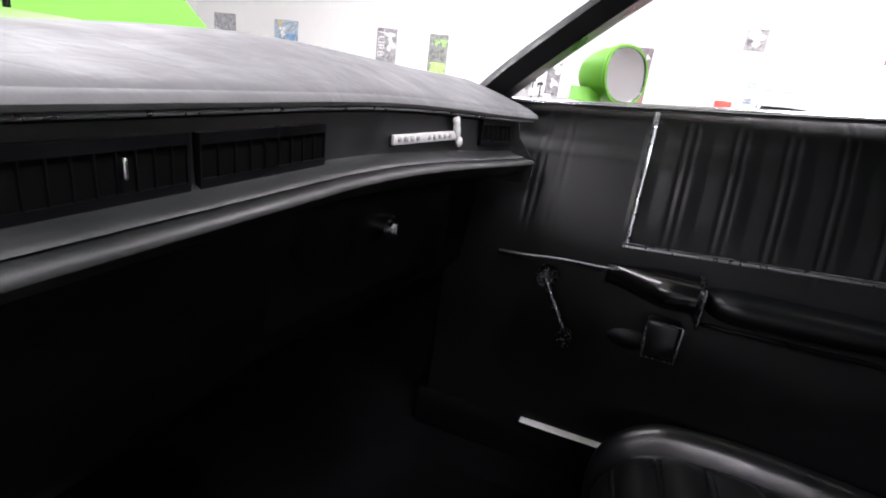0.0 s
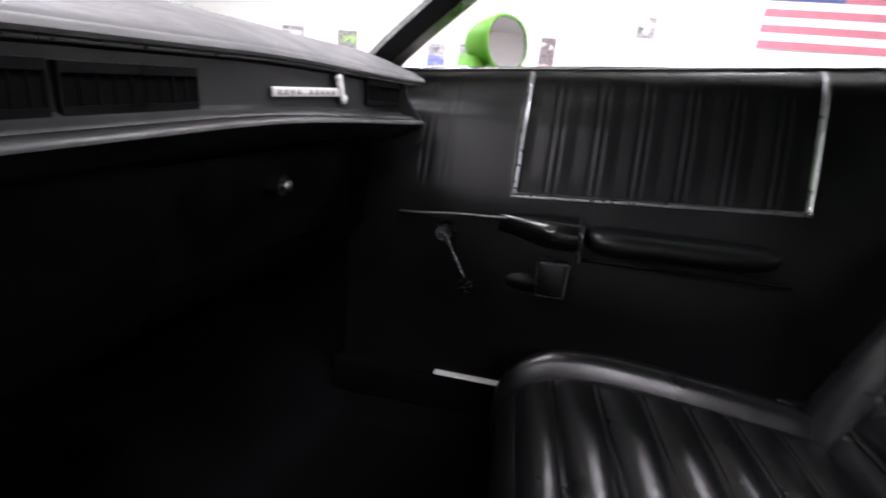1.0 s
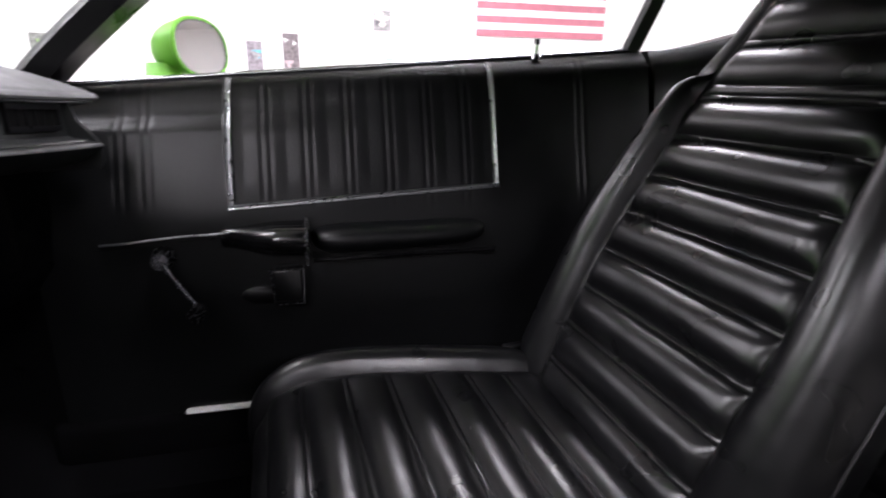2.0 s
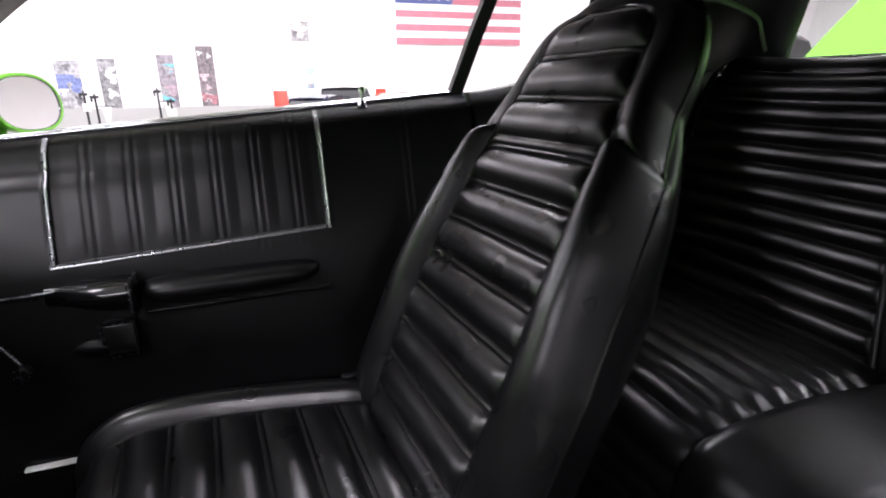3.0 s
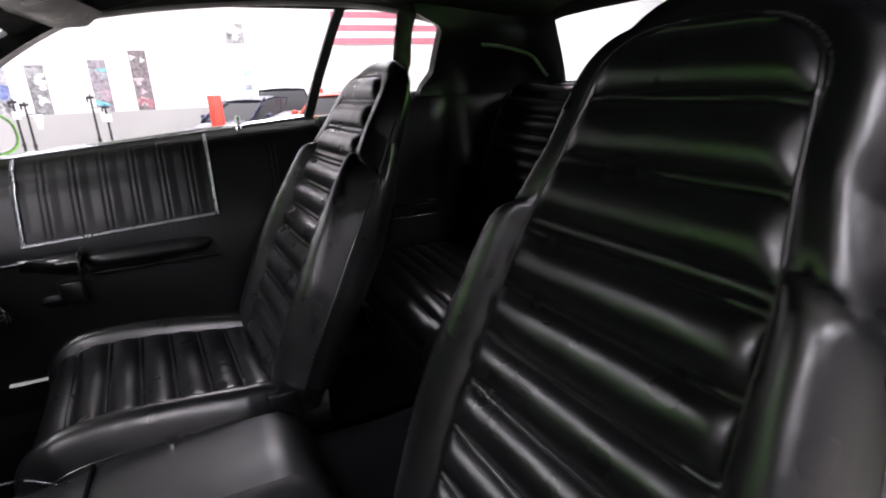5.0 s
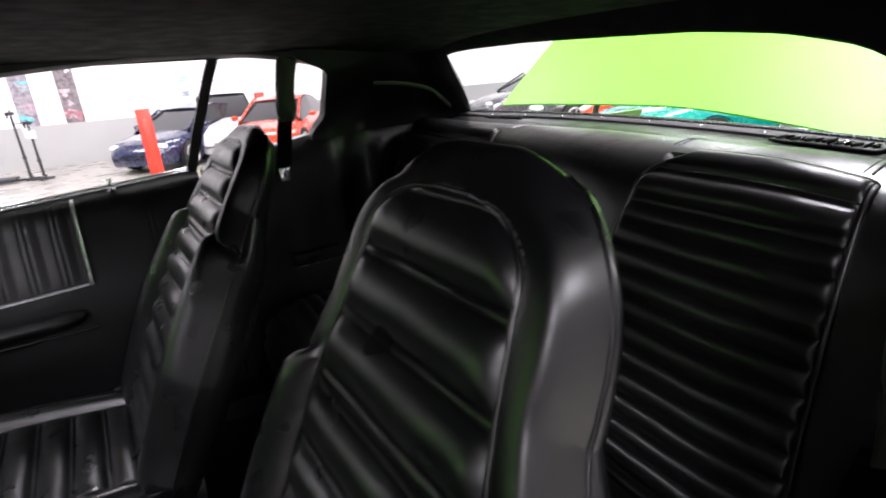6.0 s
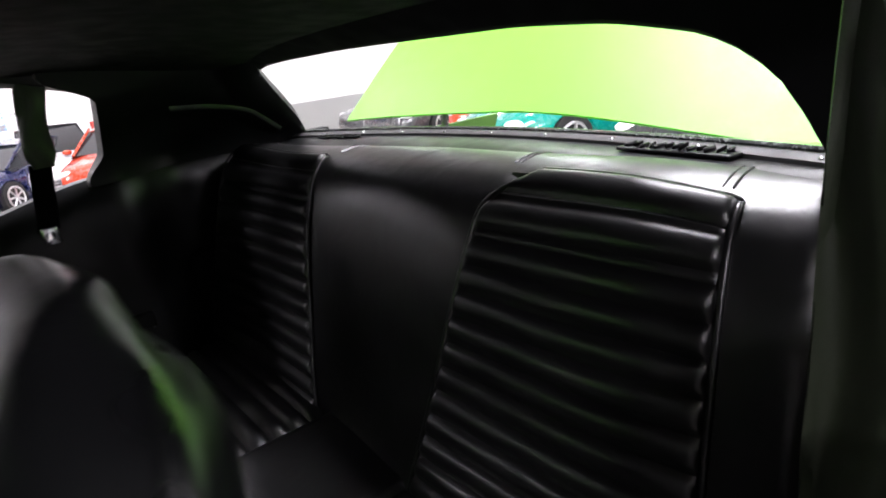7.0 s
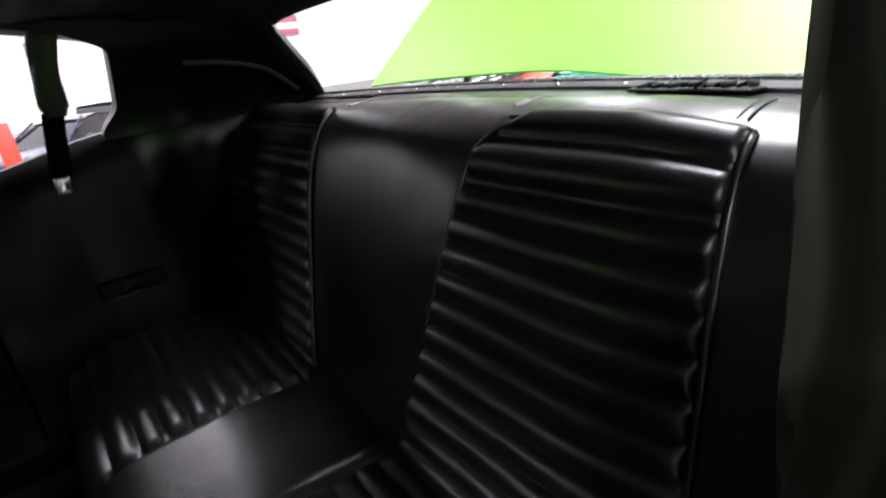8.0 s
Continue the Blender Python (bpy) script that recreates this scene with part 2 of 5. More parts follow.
def upholster(spine, width, insert, bolster, edges, thick, thing_ob, label_shell, high=0.012, insert_end=1.0, names=("shell", "insert"), slant=0.0, edge_drop=((0, 0.034), (1, 0.034)), stitched=(2.0, 2.0), crease=0.0, short=1.0, gusset=None, tuck=((0, 0.0), (1, 0.0))):
    """A stuffed slab along a spine in the (y, z) plane: a smooth shell with side bolsters and a pleated middle."""
    n = 400
    line, length = even(curve_pts([(0, y, z) for y, z in spine], 400), n)
    rows_shell, rows_in, seam_l, seam_r, welt_l, welt_r = [], [], [], [], [], []
    for s in seat_samples(edges, length):
        f = s / length
        k = min(n - 1, int(f * n))
        p = line[k].lerp(line[k + 1], f * n - k)
        f = f * short if f * short < 0.76 else lerp(0.76, 1.0, (f - 0.76 / short) / (1 - 0.76 / short))
        t = (line[min(k + 4, n)] - line[max(k - 4, 0)]).normalized()
        nor = Vector((0, t.z, -t.y))
        wi = table(insert, f)
        taper = min(1.0, table(width, f) / 0.15) ** 0.6
        th, drop = table(thick, f) * taper, table(edge_drop, f) * taper
        p = p - nor * (0.5 * table(thick, f) * (1 - taper))

        slope = slant * smooth01((0.84 - f) / 0.16)

        def bolster_point(u, sgn):
            g = min(1.0, f + slope * u)
            w, hb = table(width, g), table(bolster, g)
            x = wi + (max(w, wi + 0.004) - wi) * u
            h = hb * math.sin(math.pi * min(1.0, u) ** 0.75) ** 0.8 - drop * (1 - math.sqrt(max(0.0, 1 - smooth01((u - 0.45) / 0.55) ** 2)))
            if crease:
                h -= 0.0075 * math.exp(-(((g - crease) / 0.0042) ** 2))
            return p + Vector((sgn * x, 0, 0)) + nor * h

        us = [1 - (1 - q / 14) ** 1.5 for q in range(15)]
        sunk = -0.016 * smooth01((insert_end - f) / 0.02)
        mid = [p + Vector((x * max(wi - 0.006, 0.5 * wi), 0, 0)) + nor * sunk for x in (-1, -0.33, 0.33, 1)]
        left = [bolster_point(u, -1) for u in reversed(us)]
        right = [bolster_point(u, 1) for u in us]
        w = table(width, min(1.0, f + slope))
        wb = table(gusset, min(1.0, f + slope)) if gusset else w
        hide = table(tuck, f)
        round_side = [(g, lerp(w * 1.004, wb * q * (1 - hide * g ** 1.2), smooth01(g / 0.30))) for g, q in ((0.04, 1.0), (0.10, 1.01), (0.18, 1.018), (0.28, 1.022), (0.45, 1.02), (0.62, 1.0), (0.78, 0.96), (0.92, 0.89))]
        rside = [p + Vector((q, 0, 0)) - nor * (drop + (th - drop) * g) for g, q in round_side]
        lside = [p + Vector((-q, 0, 0)) - nor * (drop + (th - drop) * g) for g, q in reversed(round_side)]
        back = [p + Vector((wb * (1 - hide) * (0.8 - 0.16 * q), 0, 0)) - nor * (th + 0.012 * taper * math.sin(math.pi * q / 10)) for q in range(0, 11)]
        rows_shell.append(left + mid + right + rside + back + lside)
        welt_l.append(p + Vector((-w * 1.001, 0, 0)) - nor * drop)
        welt_r.append(p + Vector((w * 1.001, 0, 0)) - nor * drop)
        if f <= insert_end:
            row = []
            q = 44
            for j in range(q + 1):
                v = 2 * j / q - 1
                x = wi * (1.5 * v - 0.5 * v**3)
                e = max(0.0, min(1.0, (wi - abs(x)) / 0.028, (insert_end - f) * length / 0.016))
                ruck = 0.0010 * noise.noise(Vector((x * 16, s * 30, 3.1))) + 0.0022 * noise.noise(Vector((x * 6, s * 9, 8.0)))
                ruck += 0.0016 * noise.noise(Vector((x * 20, s * 90, 5.0))) * smooth01((abs(x) / wi - 0.6) / 0.3)
                row.append(p + Vector((x, 0, 0)) + nor * (-0.001 + (pleats(edges, s, high) + ruck + 0.002) * (1 - (1 - e) ** 2.5)))
            rows_in.append(row)
            seam_l.append(row[0] + nor * 0.001)
            seam_r.append(row[-1] + nor * 0.001)
    bm = bmesh.new()
    vs = grid(bm, rows_shell, close_u=True)
    bm.faces.new(vs[0]), bm.faces.new(vs[-1])
    shell = part(names[0], bm, VINYL, thing_ob, label_shell)
    bm = bmesh.new()
    grid(bm, rows_in)
    middle = part(names[1], bm, VINYL, thing_ob, "pleated black vinyl middle")
    edge = seam_l[::3] + rows_in[-1][2:-2:2] + seam_r[::-3]
    bm = bmesh.new()
    sweep(bm, edge, ring(0.0026, 6), up=(0.2, 1, 0.4))
    part("piping", bm, VINYL, middle)
    for some in (welt_l, welt_r):
        bm = bmesh.new()
        sweep(bm, some[2:-3:3], ring(0.0021, 6), up=(1, 0, 0))
        part("piping", bm, VINYL, shell)
    # rows of stitches beside the seams
    bm = bmesh.new()
    for some, side in ((seam_l, -1), (seam_r, 1), (welt_l, 1), (welt_r, -1)):
        pts, ln = even(some, 600)
        m = int(ln / 0.008)
        run = [pts[int(600 * q / m)] for q in range(m)]
        for q in range(1, m - 1):
            if stitched[0] <= q / m <= stitched[1]:
                a = run[q] + Vector((side * 0.006, 0.0015, 0.001))
                d = (run[q + 1] - run[q]).normalized() * 0.0027
                cyl(bm, a - d, a + d, 0.0009, 0.0009, 5)
    if bm.verts:
        ob = part("stitching", bm, STITCH, shell, "rows of small dark stitches")
        tagged(ob, kind="stuff")
    else:
        bm.free()


def bucket_seat(m, label):
    seat = thing("bucket_seat", label, "car seat", "front bucket seats")
    back_spine = [(-0.515, 0.40), (-0.535, 0.47), (-0.60, 0.62), (-0.675, 0.77), (-0.747, 0.90), (-0.80, 0.99), (-0.850, 1.072), (-0.874, 1.107), (-0.892, 1.129), (-0.909, 1.141), (-0.926, 1.147)]
    edges = band_edges(0.005, 0.555, 0.058, 0.0105) + band_edges(0.57, 0.80, 0.062, 0.011)
    dome = [(0.745 + 0.255 * q / 18, 0.169 * math.sqrt(1 - (q / 18) ** 2.05) + 0.003) for q in range(19)]
    arch = [(0.80 + 0.105 * q / 10, 0.112 * math.sqrt(max(0.0, 1 - (q / 10) ** 2.4)) + 0.004) for q in range(11)]
    shoulder = [(0.60, 0.2205), (0.635, 0.2135), (0.647, 0.2095), (0.655, 0.2035), (0.665, 0.1995), (0.71, 0.185)]
    upholster(
        back_spine,
        [(0, 0.240), (0.1, 0.264), (0.35, 0.258), (0.50, 0.239)] + shoulder + dome,
        [(0, 0.165), (0.3, 0.170), (0.61, 0.148), (0.64, 0.142), (0.72, 0.127)] + arch,
        [(0, 0.012), (0.1, 0.028), (0.42, 0.036), (0.55, 0.033), (0.61, 0.031), (0.63, 0.0285), (0.642, 0.024), (0.650, 0.016), (0.655, 0.005), (0.7, 0.005), (0.84, 0.003), (0.89, 0.0), (1, 0.0)],
        edges, [(0, 0.10), (0.2, 0.125), (0.45, 0.136), (0.6, 0.128), (0.7, 0.110), (0.8, 0.094), (0.9, 0.080), (1, 0.070)],
        seat, "smooth black vinyl backrest with side bolsters", insert_end=0.903, names=("backrest", "back_insert"), high=0.0125, slant=0.035, stitched=(0.62, 0.985), crease=0.655, short=0.958, edge_drop=((0, 0.034), (0.40, 0.038), (0.60, 0.046), (0.72, 0.048), (0.80, 0.044), (0.90, 0.034), (1, 0.030)),
        gusset=[(0, 0.238), (0.1, 0.260), (0.35, 0.252), (0.50, 0.236), (0.60, 0.224), (0.66, 0.210), (0.71, 0.194)] + [(f_, w_ * 1.035) for f_, w_ in dome], tuck=((0, 0.0), (0.45, 0.02), (0.62, 0.16), (0.75, 0.28), (1, 0.30)))
    upholster(
        [(-0.072, 0.27), (-0.056, 0.34), (-0.070, 0.415), (-0.12, 0.452), (-0.21, 0.460), (-0.35, 0.448), (-0.52, 0.425), (-0.58, 0.42)],
        [(0, 0.235), (0.2, 0.255), (0.3, 0.264), (0.8, 0.262), (1, 0.235)],
        [(0, 0.200), (0.3, 0.202), (1, 0.178)],
        [(0, 0.006), (0.2, 0.022), (0.33, 0.034), (0.85, 0.032), (1, 0.014)],
        band_edges(0.02, 0.72, 0.057, 0.010), [(0, 0.06), (0.25, 0.10), (0.4, 0.13), (1, 0.12)],
        seat, "smooth black vinyl cushion with rolled sides", names=("cushion", "cushion_insert"), high=0.0115)
    bm = bmesh.new()
    box(bm, (0, -0.30, 0.30), (0.42, 0.44, 0.08), 0.02)
    part("seat_base", bm, PLASTIC, seat)
    for sx in (-0.19, 0.19):
        bm = bmesh.new()
        box(bm, (sx, -0.30, 0.235), (0.03, 0.46, 0.05), 0.006)
        part("seat_rail", bm, BLACKM, seat)
        bm = bmesh.new()
        box(bm, (sx * 1.33, -0.52, 0.40), (0.014, 0.07, 0.10), 0.006)
        part("hinge_cover", bm, PLASTIC, seat)
    seat.matrix_basis = m
    return seat


def seat_pose(x, y, z, lean, turn):
    return Matrix.Translation((x, y - 0.5, z + 0.4)) @ Matrix.Rotation(math.radians(turn), 4, "Z") @ Matrix.Rotation(math.radians(-lean), 4, "X") @ Matrix.Translation((0, 0.5, -0.4))


passenger_seat = bucket_seat(seat_pose(0.318, -0.006, 0.008, -0.6, 5.0), "black vinyl high-back bucket seat beside the passenger door")
driver_seat = copy_thing(passenger_seat, seat_pose(-0.615, -0.140, -0.012, 7.0, 4.5))
tagged(driver_seat, "black vinyl high-back bucket seat beside the open driver side")


def rear_seat():
    seat = thing("rear_bench_seat", "black vinyl rear bench with two pleated backs and smooth middle", "car seat")
    spine = [(-1.385, 0.44), (-1.40, 0.52), (-1.452, 0.70), (-1.510, 0.88), (-1.555, 0.982), (-1.597, 1.024), (-1.655, 1.042), (-1.705, 1.040), (-1.745, 1.020)]
    n = 170
    line, length = even(curve_pts([(0, y, z) for y, z in spine], 260), n)
    x0, x1 = -0.775, 0.84
    pads = [(0.290, 0.765), (-0.632, -0.272)]
    top = 0.652
    edges = [0.02 + 0.0462 * k for k in range(12)]
    edges += [edges[-1] + d for d in (0.011, 0.062, 0.073)] + [top + 0.004]

    def inner_edge(s, sgn):
        """The pleated panels widen towards the cushion, so that the smooth middle narrows."""
        f = max(0.0, min(1.0, s / 0.62))
        return 0.165 + 0.125 * f**0.8 if sgn > 0 else -0.150 - 0.122 * f**0.8

    def wide(x, s):
        return x - 0.05 * max(0.0, 1 - s / 0.65) * smooth01(-x / 0.62)

    def shell_h(x, s):
        mid = (x - XC)
        h = 0.012 * math.cos(mid * 2.0)
        h += 0.045 * smooth01((x - 0.38) / 0.5) ** 1.5 * smooth01((0.78 - s) / 0.2)
        h -= 0.05 * smooth01((x - 0.77) / 0.07) ** 2 + 0.07 * smooth01((-0.70 - x) / 0.08) ** 2
        h -= 0.006 * math.exp(-((x + 0.005) / 0.16) ** 2) * smooth01((0.66 - s) / 0.2)
        h -= 0.022 * smooth01((-0.44 - x) / 0.22) ** 2 * smooth01((0.80 - s) / 0.2)
        h += 0.004 * noise.noise(Vector((x * 3, s * 3, 1.0)))
        return h

    rows = []
    nx = 90
    frames = []
    for k, p in enumerate(line):
        s = length * k / n
        t = (line[min(k + 1, n)] - line[max(k - 1, 0)]).normalized()
        nor = Vector((0, t.z, -t.y))
        frames.append((p, nor, s))
        row = []
        for j in range(nx + 1):
            x = lerp(x0, x1, j / nx)
            h = shell_h(x, s)
            for a, b in ((inner_edge(s, 1), 0.765), (-0.632, inner_edge(s, -1))):
                if a + 0.022 < x < b - 0.022 and s < 0.64:
                    h -= 0.014
            row.append(p + Vector((wide(x, s), 0, 0)) + nor * h)
        rows.append(row)
    bm = bmesh.new()
    vs = grid(bm, rows)
    low = [bm.verts.new((v.co.x, -1.86, v.co.z)) for v in vs[0]]
    for j in range(nx):
        bm.faces.new((vs[0][j], vs[0][j + 1], low[j + 1], low[j]))
    part("backrest", bm, BENCH, seat, "smooth black vinyl backrest rolling over onto the shelf")
    for a, b in pads:
        rows, seam = [], []
        for p, nor, s in frames:
            if s > top:
                break
            row = []
            # the top inner corner is rounded
            cut = 0.085 * smooth01((s - 0.54) / 0.12) ** 2 if a < 0 else 0.012 * smooth01((s - 0.6) / 0.07)
            aa, bb = (a, inner_edge(s, -1) - cut) if a < 0 else (inner_edge(s, 1) + cut, b)
            q = 34
            for j in range(q + 1):
                x = lerp(aa, bb, 0.5 - 0.5 * math.cos(math.pi * (0.25 * j / q + 0.75 * (0.5 - 0.5 * math.cos(math.pi * j / q)))) if j not in (0, q) else j / q)
                e = min(1.0, min(x - aa, bb - x) / 0.011, (top - s) / 0.014)
                ruck = 0.0012 * noise.noise(Vector((x * 14, s * 40, 2.0))) + 0.002 * noise.noise(Vector((x * 7, s * 8, 5.0)))
                row.append(p + Vector((wide(x, s), 0, 0)) + nor * (shell_h(x, s) - 0.003 + (pleats(edges, s, 0.012) + ruck + 0.0075) * (1 - (1 - max(e, 0.0)) ** 2.4)))
            rows.append(row)
            seam.append(tuple(p + Vector((wide(x, s), 0, 0)) + nor * (shell_h(x, s) + 0.005) for x in (aa, bb)))
        bm = bmesh.new()
        grid(bm, rows)
        part("back_insert", bm, BENCH, seat, "pleated black vinyl panel")
        line_pts = [q[0] for q in seam][::3] + rows[-1][1:-1:3] + [q[1] for q in seam][::-3]
        bm = bmesh.new()
        sweep(bm, line_pts, ring(0.005, 8), up=(0, 1, 0.3))
        part("piping", bm, BENCH, seat)
    # seams over the rolled top
    for x in (0.270, -0.280, -0.61, 0.74):
        for dx in (-0.006, 0.006):
            pts = [p + Vector((x + dx, 0, 0)) + nor * (shell_h(x, s) + 0.0005) for p, nor, s in frames if s > 0.67]
            bm = bmesh.new()
            sweep(bm, pts[::2], ring(0.0018, 5), up=(1, 0, 0))
            part("seam", bm, BENCH, seat)
    # cushion
    spine = [(-0.955, 0.26), (-0.935, 0.36), (-0.945, 0.435), (-0.98, 0.459), (-1.05, 0.470), (-1.16, 0.474), (-1.28, 0.464), (-1.41, 0.452)]
    line, length = even(curve_pts([(0, y, z) for y, z in spine], 200), 120)
    frames = []
    for k, p in enumerate(line):
        t = (line[min(k + 1, 120)] - line[max(k - 1, 0)]).normalized()
        frames.append((p, Vector((0, t.z, -t.y)), length * k / 120))
    edges = [0.02 + 0.047 * k for k in range(14)]
    for nm, a, b, pl in (("cushion_insert", 0.145, 0.80, True), ("cushion_middle", -0.150, 0.145, False), ("cushion_insert", -0.77, -0.150, True)):
        rows = []
        for p, nor, s in frames:
            q = 30
            row = []
            for j in range(q + 1):
                x = lerp(a, b, j / q)
                e = min(1.0, min(x - a, b - x) / 0.02)
                hump = 0.036 * smooth01((x + 0.22) / 0.5)
                ruck = 0.002 * noise.noise(Vector((x * 14, s * 40, 7.0)))
                h = hump + (pleats(edges, s, 0.013) + ruck if pl else 0.016) * math.sqrt(max(e, 0)) - 0.02 * smooth01((abs(x) - 0.7) / 0.08)
                row.append(p + Vector((x, 0, 0)) + nor * h)
            rows.append(row)
        bm = bmesh.new()
        vs = grid(bm, rows)
        part(nm, bm, BENCH, seat, "pleated black vinyl cushion" if pl else "smooth black vinyl centre strip")
    bm = bmesh.new()
    box(bm, (XC, -1.17, 0.33), (1.5, 0.40, 0.16), 0.02)
    part("cushion_base", bm, PLASTIC, seat)
    return seat


rear_seat()


# ---- car body ----
def belt(y):
    """Height of the door's top edge."""
    return 0.922 - 0.078 * y if y > -0.82 else 0.986 + 0.068 * smooth01((-0.82 - y) / 0.40)


def panel_x(z, top):
    """Inner door panel's distance from the middle, by height."""
    return table([(0.20, 0.655), (0.60, 0.668), (0.69, 0.678), (0.74, 0.691), (0.84, 0.723), (top - 0.062, 0.742), (top - 0.044, 0.748), (top - 0.028, 0.756), (top - 0.014, 0.766), (top - 0.005, 0.779), (top, 0.793)], z)


def groove(y, places, deep=0.0013, wide=0.0028):
    return sum(-deep * math.exp(-((y - p) / wide) ** 2) for p in places)


def passenger_door():
    door = thing("passenger_door", "closed passenger door with black pleated vinyl panel", "car door")
    pairs = [-0.068 - 0.072 * k for k in range(6)]
    marks = [p + d for p in pairs + [0.165, 0.125, -0.665] for d in (-0.007, 0.007)]
    ys = sorted({round(0.30 - 1.115 * k / 370, 5) for k in range(371)}, reverse=True)
    rows = []
    for y in ys:
        top = belt(y)
        zs = [0.24, 0.35, 0.45, 0.55, 0.60, 0.64, 0.68, 0.70] + [lerp(0.70, top, 1 - (1 - q / 22) ** 1.7) for q in range(1, 23)]
        row = []
        for z in zs:
            g = groove(y, marks) * smooth01((z - 0.71) / 0.015)
            x = panel_x(z, top) - g - 0.002 * noise.noise(Vector((y * 8, z * 8, 0))) * smooth01((z - 0.6) / 0.1)
            x -= 0.0016 * math.sin(math.pi * ((y + 0.03) / 0.072 % 1.0)) * smooth01((z - 0.72) / 0.04) * (1 if -0.49 < y < 0.0 else 0)
            row.append((x, y, z))
        row += [(0.80, y, top + 0.001), (0.82, y, top - 0.003), (0.825, y, top - 0.10), (0.82, y, 0.3), (0.80, y, 0.24)]
        rows.append(row)
    bm = bmesh.new()
    vs = grid(bm, rows, close_u=True)
    bm.faces.new(vs[0]), bm.faces.new(vs[-1])
    part("door_panel", bm, PANEL, door, "black vinyl panel with paired vertical seams")
    # outer skin
    bm = bmesh.new()
    rows = []
    for k in range(13):
        y = lerp(0.32, -0.82, k / 12)
        rows.append([(0.905 + 0.035 * math.sin(math.pi * q / 10) - 0.05 * (q / 10) ** 3, y, lerp(0.20, belt(y) - 0.008, q / 10)) for q in range(11)])
    grid(bm, rows)
    solid(bm, 0.012)
    part("outer_skin", bm, LIME, door, "glossy lime green outer door skin")
    # belt mouldings
    for x, r in ((0.793, 0.004), (0.842, 0.006)):
        bm = bmesh.new()
        sweep(bm, [(x, lerp(0.29, -0.81, k / 30), belt(lerp(0.29, -0.81, k / 30)) + 0.003) for k in range(31)], ring(r, 8))
        part("belt_moulding", bm, CHROME, door, "bright chrome belt moulding")
    bm = bmesh.new()
    rows = [[(0.785 + dx, lerp(0.29, -0.81, k / 20), belt(lerp(0.29, -0.81, k / 20)) - 0.004) for dx in (0, 0.03, 0.06, 0.12)] for k in range(21)]
    grid(bm, rows)
    part("sill_cap", bm, RUBBER, door)
    # chrome frame of the pleated field: two uprights and a bottom bar
    flat = [(-0.0044, 0.0), (-0.0032, 0.003), (-0.001, 0.0014), (0.001, 0.0014), (0.0032, 0.003), (0.0044, 0.0)]

    def strip(pts):
        b = bmesh.new()
        sweep(b, pts, flat, up=(-1, 0, 0))
        part("chrome_strip", b, TRIM, door, "narrow ribbed chrome strip")

    for y, zb in ((-0.008, 0.707), (-0.482, 0.734)):
        top = belt(y)
        strip([(panel_x(z, top) - 0.0062, y, z) for z in [lerp(zb, top - 0.004, q / 14) for q in range(15)]])
    strip([(panel_x(lerp(0.707, 0.734, k / 12), 0.94) - 0.0062, lerp(-0.002, -0.488, k / 12), lerp(0.707, 0.734, k / 12)) for k in range(13)])
    # lower break line and arm rest
    bm = bmesh.new()
    sweep(bm, [(0.672 - 0.004 * math.sin(k), lerp(0.20, -0.13, k / 14), lerp(0.648, 0.672, k / 14)) for k in range(15)], [(-0.006, -0.004), (-0.006, 0.004), (0.004, 0.006), (0.006, -0.004)])
    part("moulding", bm, PLASTIC, door, "black moulded ridge")
    bm = bmesh.new()
    sweep(bm, [(0.6645 - 0.004 * math.sin(k), lerp(0.20, -0.13, k / 14), lerp(0.653, 0.677, k / 14)) for k in range(15)], ring(0.0018, 6))
    part("bright_bead", bm, TRIM, door, "thin bright bead")
    prof = [(0.0, -0.045), (-0.03, -0.043), (-0.055, -0.030), (-0.066, -0.008), (-0.062, 0.012), (-0.045, 0.024), (-0.02, 0.028), (0.0, 0.028)]
    rows = []
    for k in range(41):
        f = k / 40
        y = lerp(-0.135, -0.455, f)
        sc = math.sqrt(max(0.0, 1 - abs(2 * f - 1) ** 8)) * lerp(1.0, 0.85, f)
        rows.append([(0.672 + 0.8 * px * max(sc, 0.15), y, 0.654 + 0.004 * f + 0.70 * pz * max(sc, 0.25)) for px, pz in prof])
    bm = bmesh.new()
    vs = grid(bm, rows, close_u=True)
    bm.faces.new(vs[0]), bm.faces.new(vs[-1])
    part("arm_rest", bm, PANEL, door, "padded black vinyl arm rest")
    bm = bmesh.new()
    sweep(bm, [(0.640, lerp(-0.14, -0.47, k / 20), 0.617 + 0.004 * k / 20) for k in range(21)], ring(0.004, 6))
    part("piping", bm, PLASTIC, door)
    # pull cup ahead of the arm rest
    rows = []
    for k in range(25):
        f = k / 24
        y = lerp(0.012, -0.128, f)
        sc = 0.18 + 0.82 * smooth01(f * 1.4)
        rows.append([(0.672 + 0.86 * px * sc, y, 0.660 + 0.80 * pz * (0.5 + 0.5 * sc)) for px, pz in prof])
    bm = bmesh.new()
    vs = grid(bm, rows, close_u=True)
    bm.faces.new(vs[0]), bm.faces.new(vs[-1])
    part("arm_rest_nose", bm, GLOSS, door, "glossy black plastic arm rest nose")
    bm = bmesh.new()
    box(bm, (0.632, -0.131, 0.655), (0.075, 0.006, 0.066), 0.002)
    part("arm_rest_band", bm, DIMCHROME, door)
    # latch paddle with its bright frame and scoop
    bm = bmesh.new()
    box(bm, (0.652, -0.094, 0.573), (0.03, 0.052, 0.062), 0.006)
    latch = part("door_latch", bm, VINYL, door, "black latch paddle")
    bm = bmesh.new()
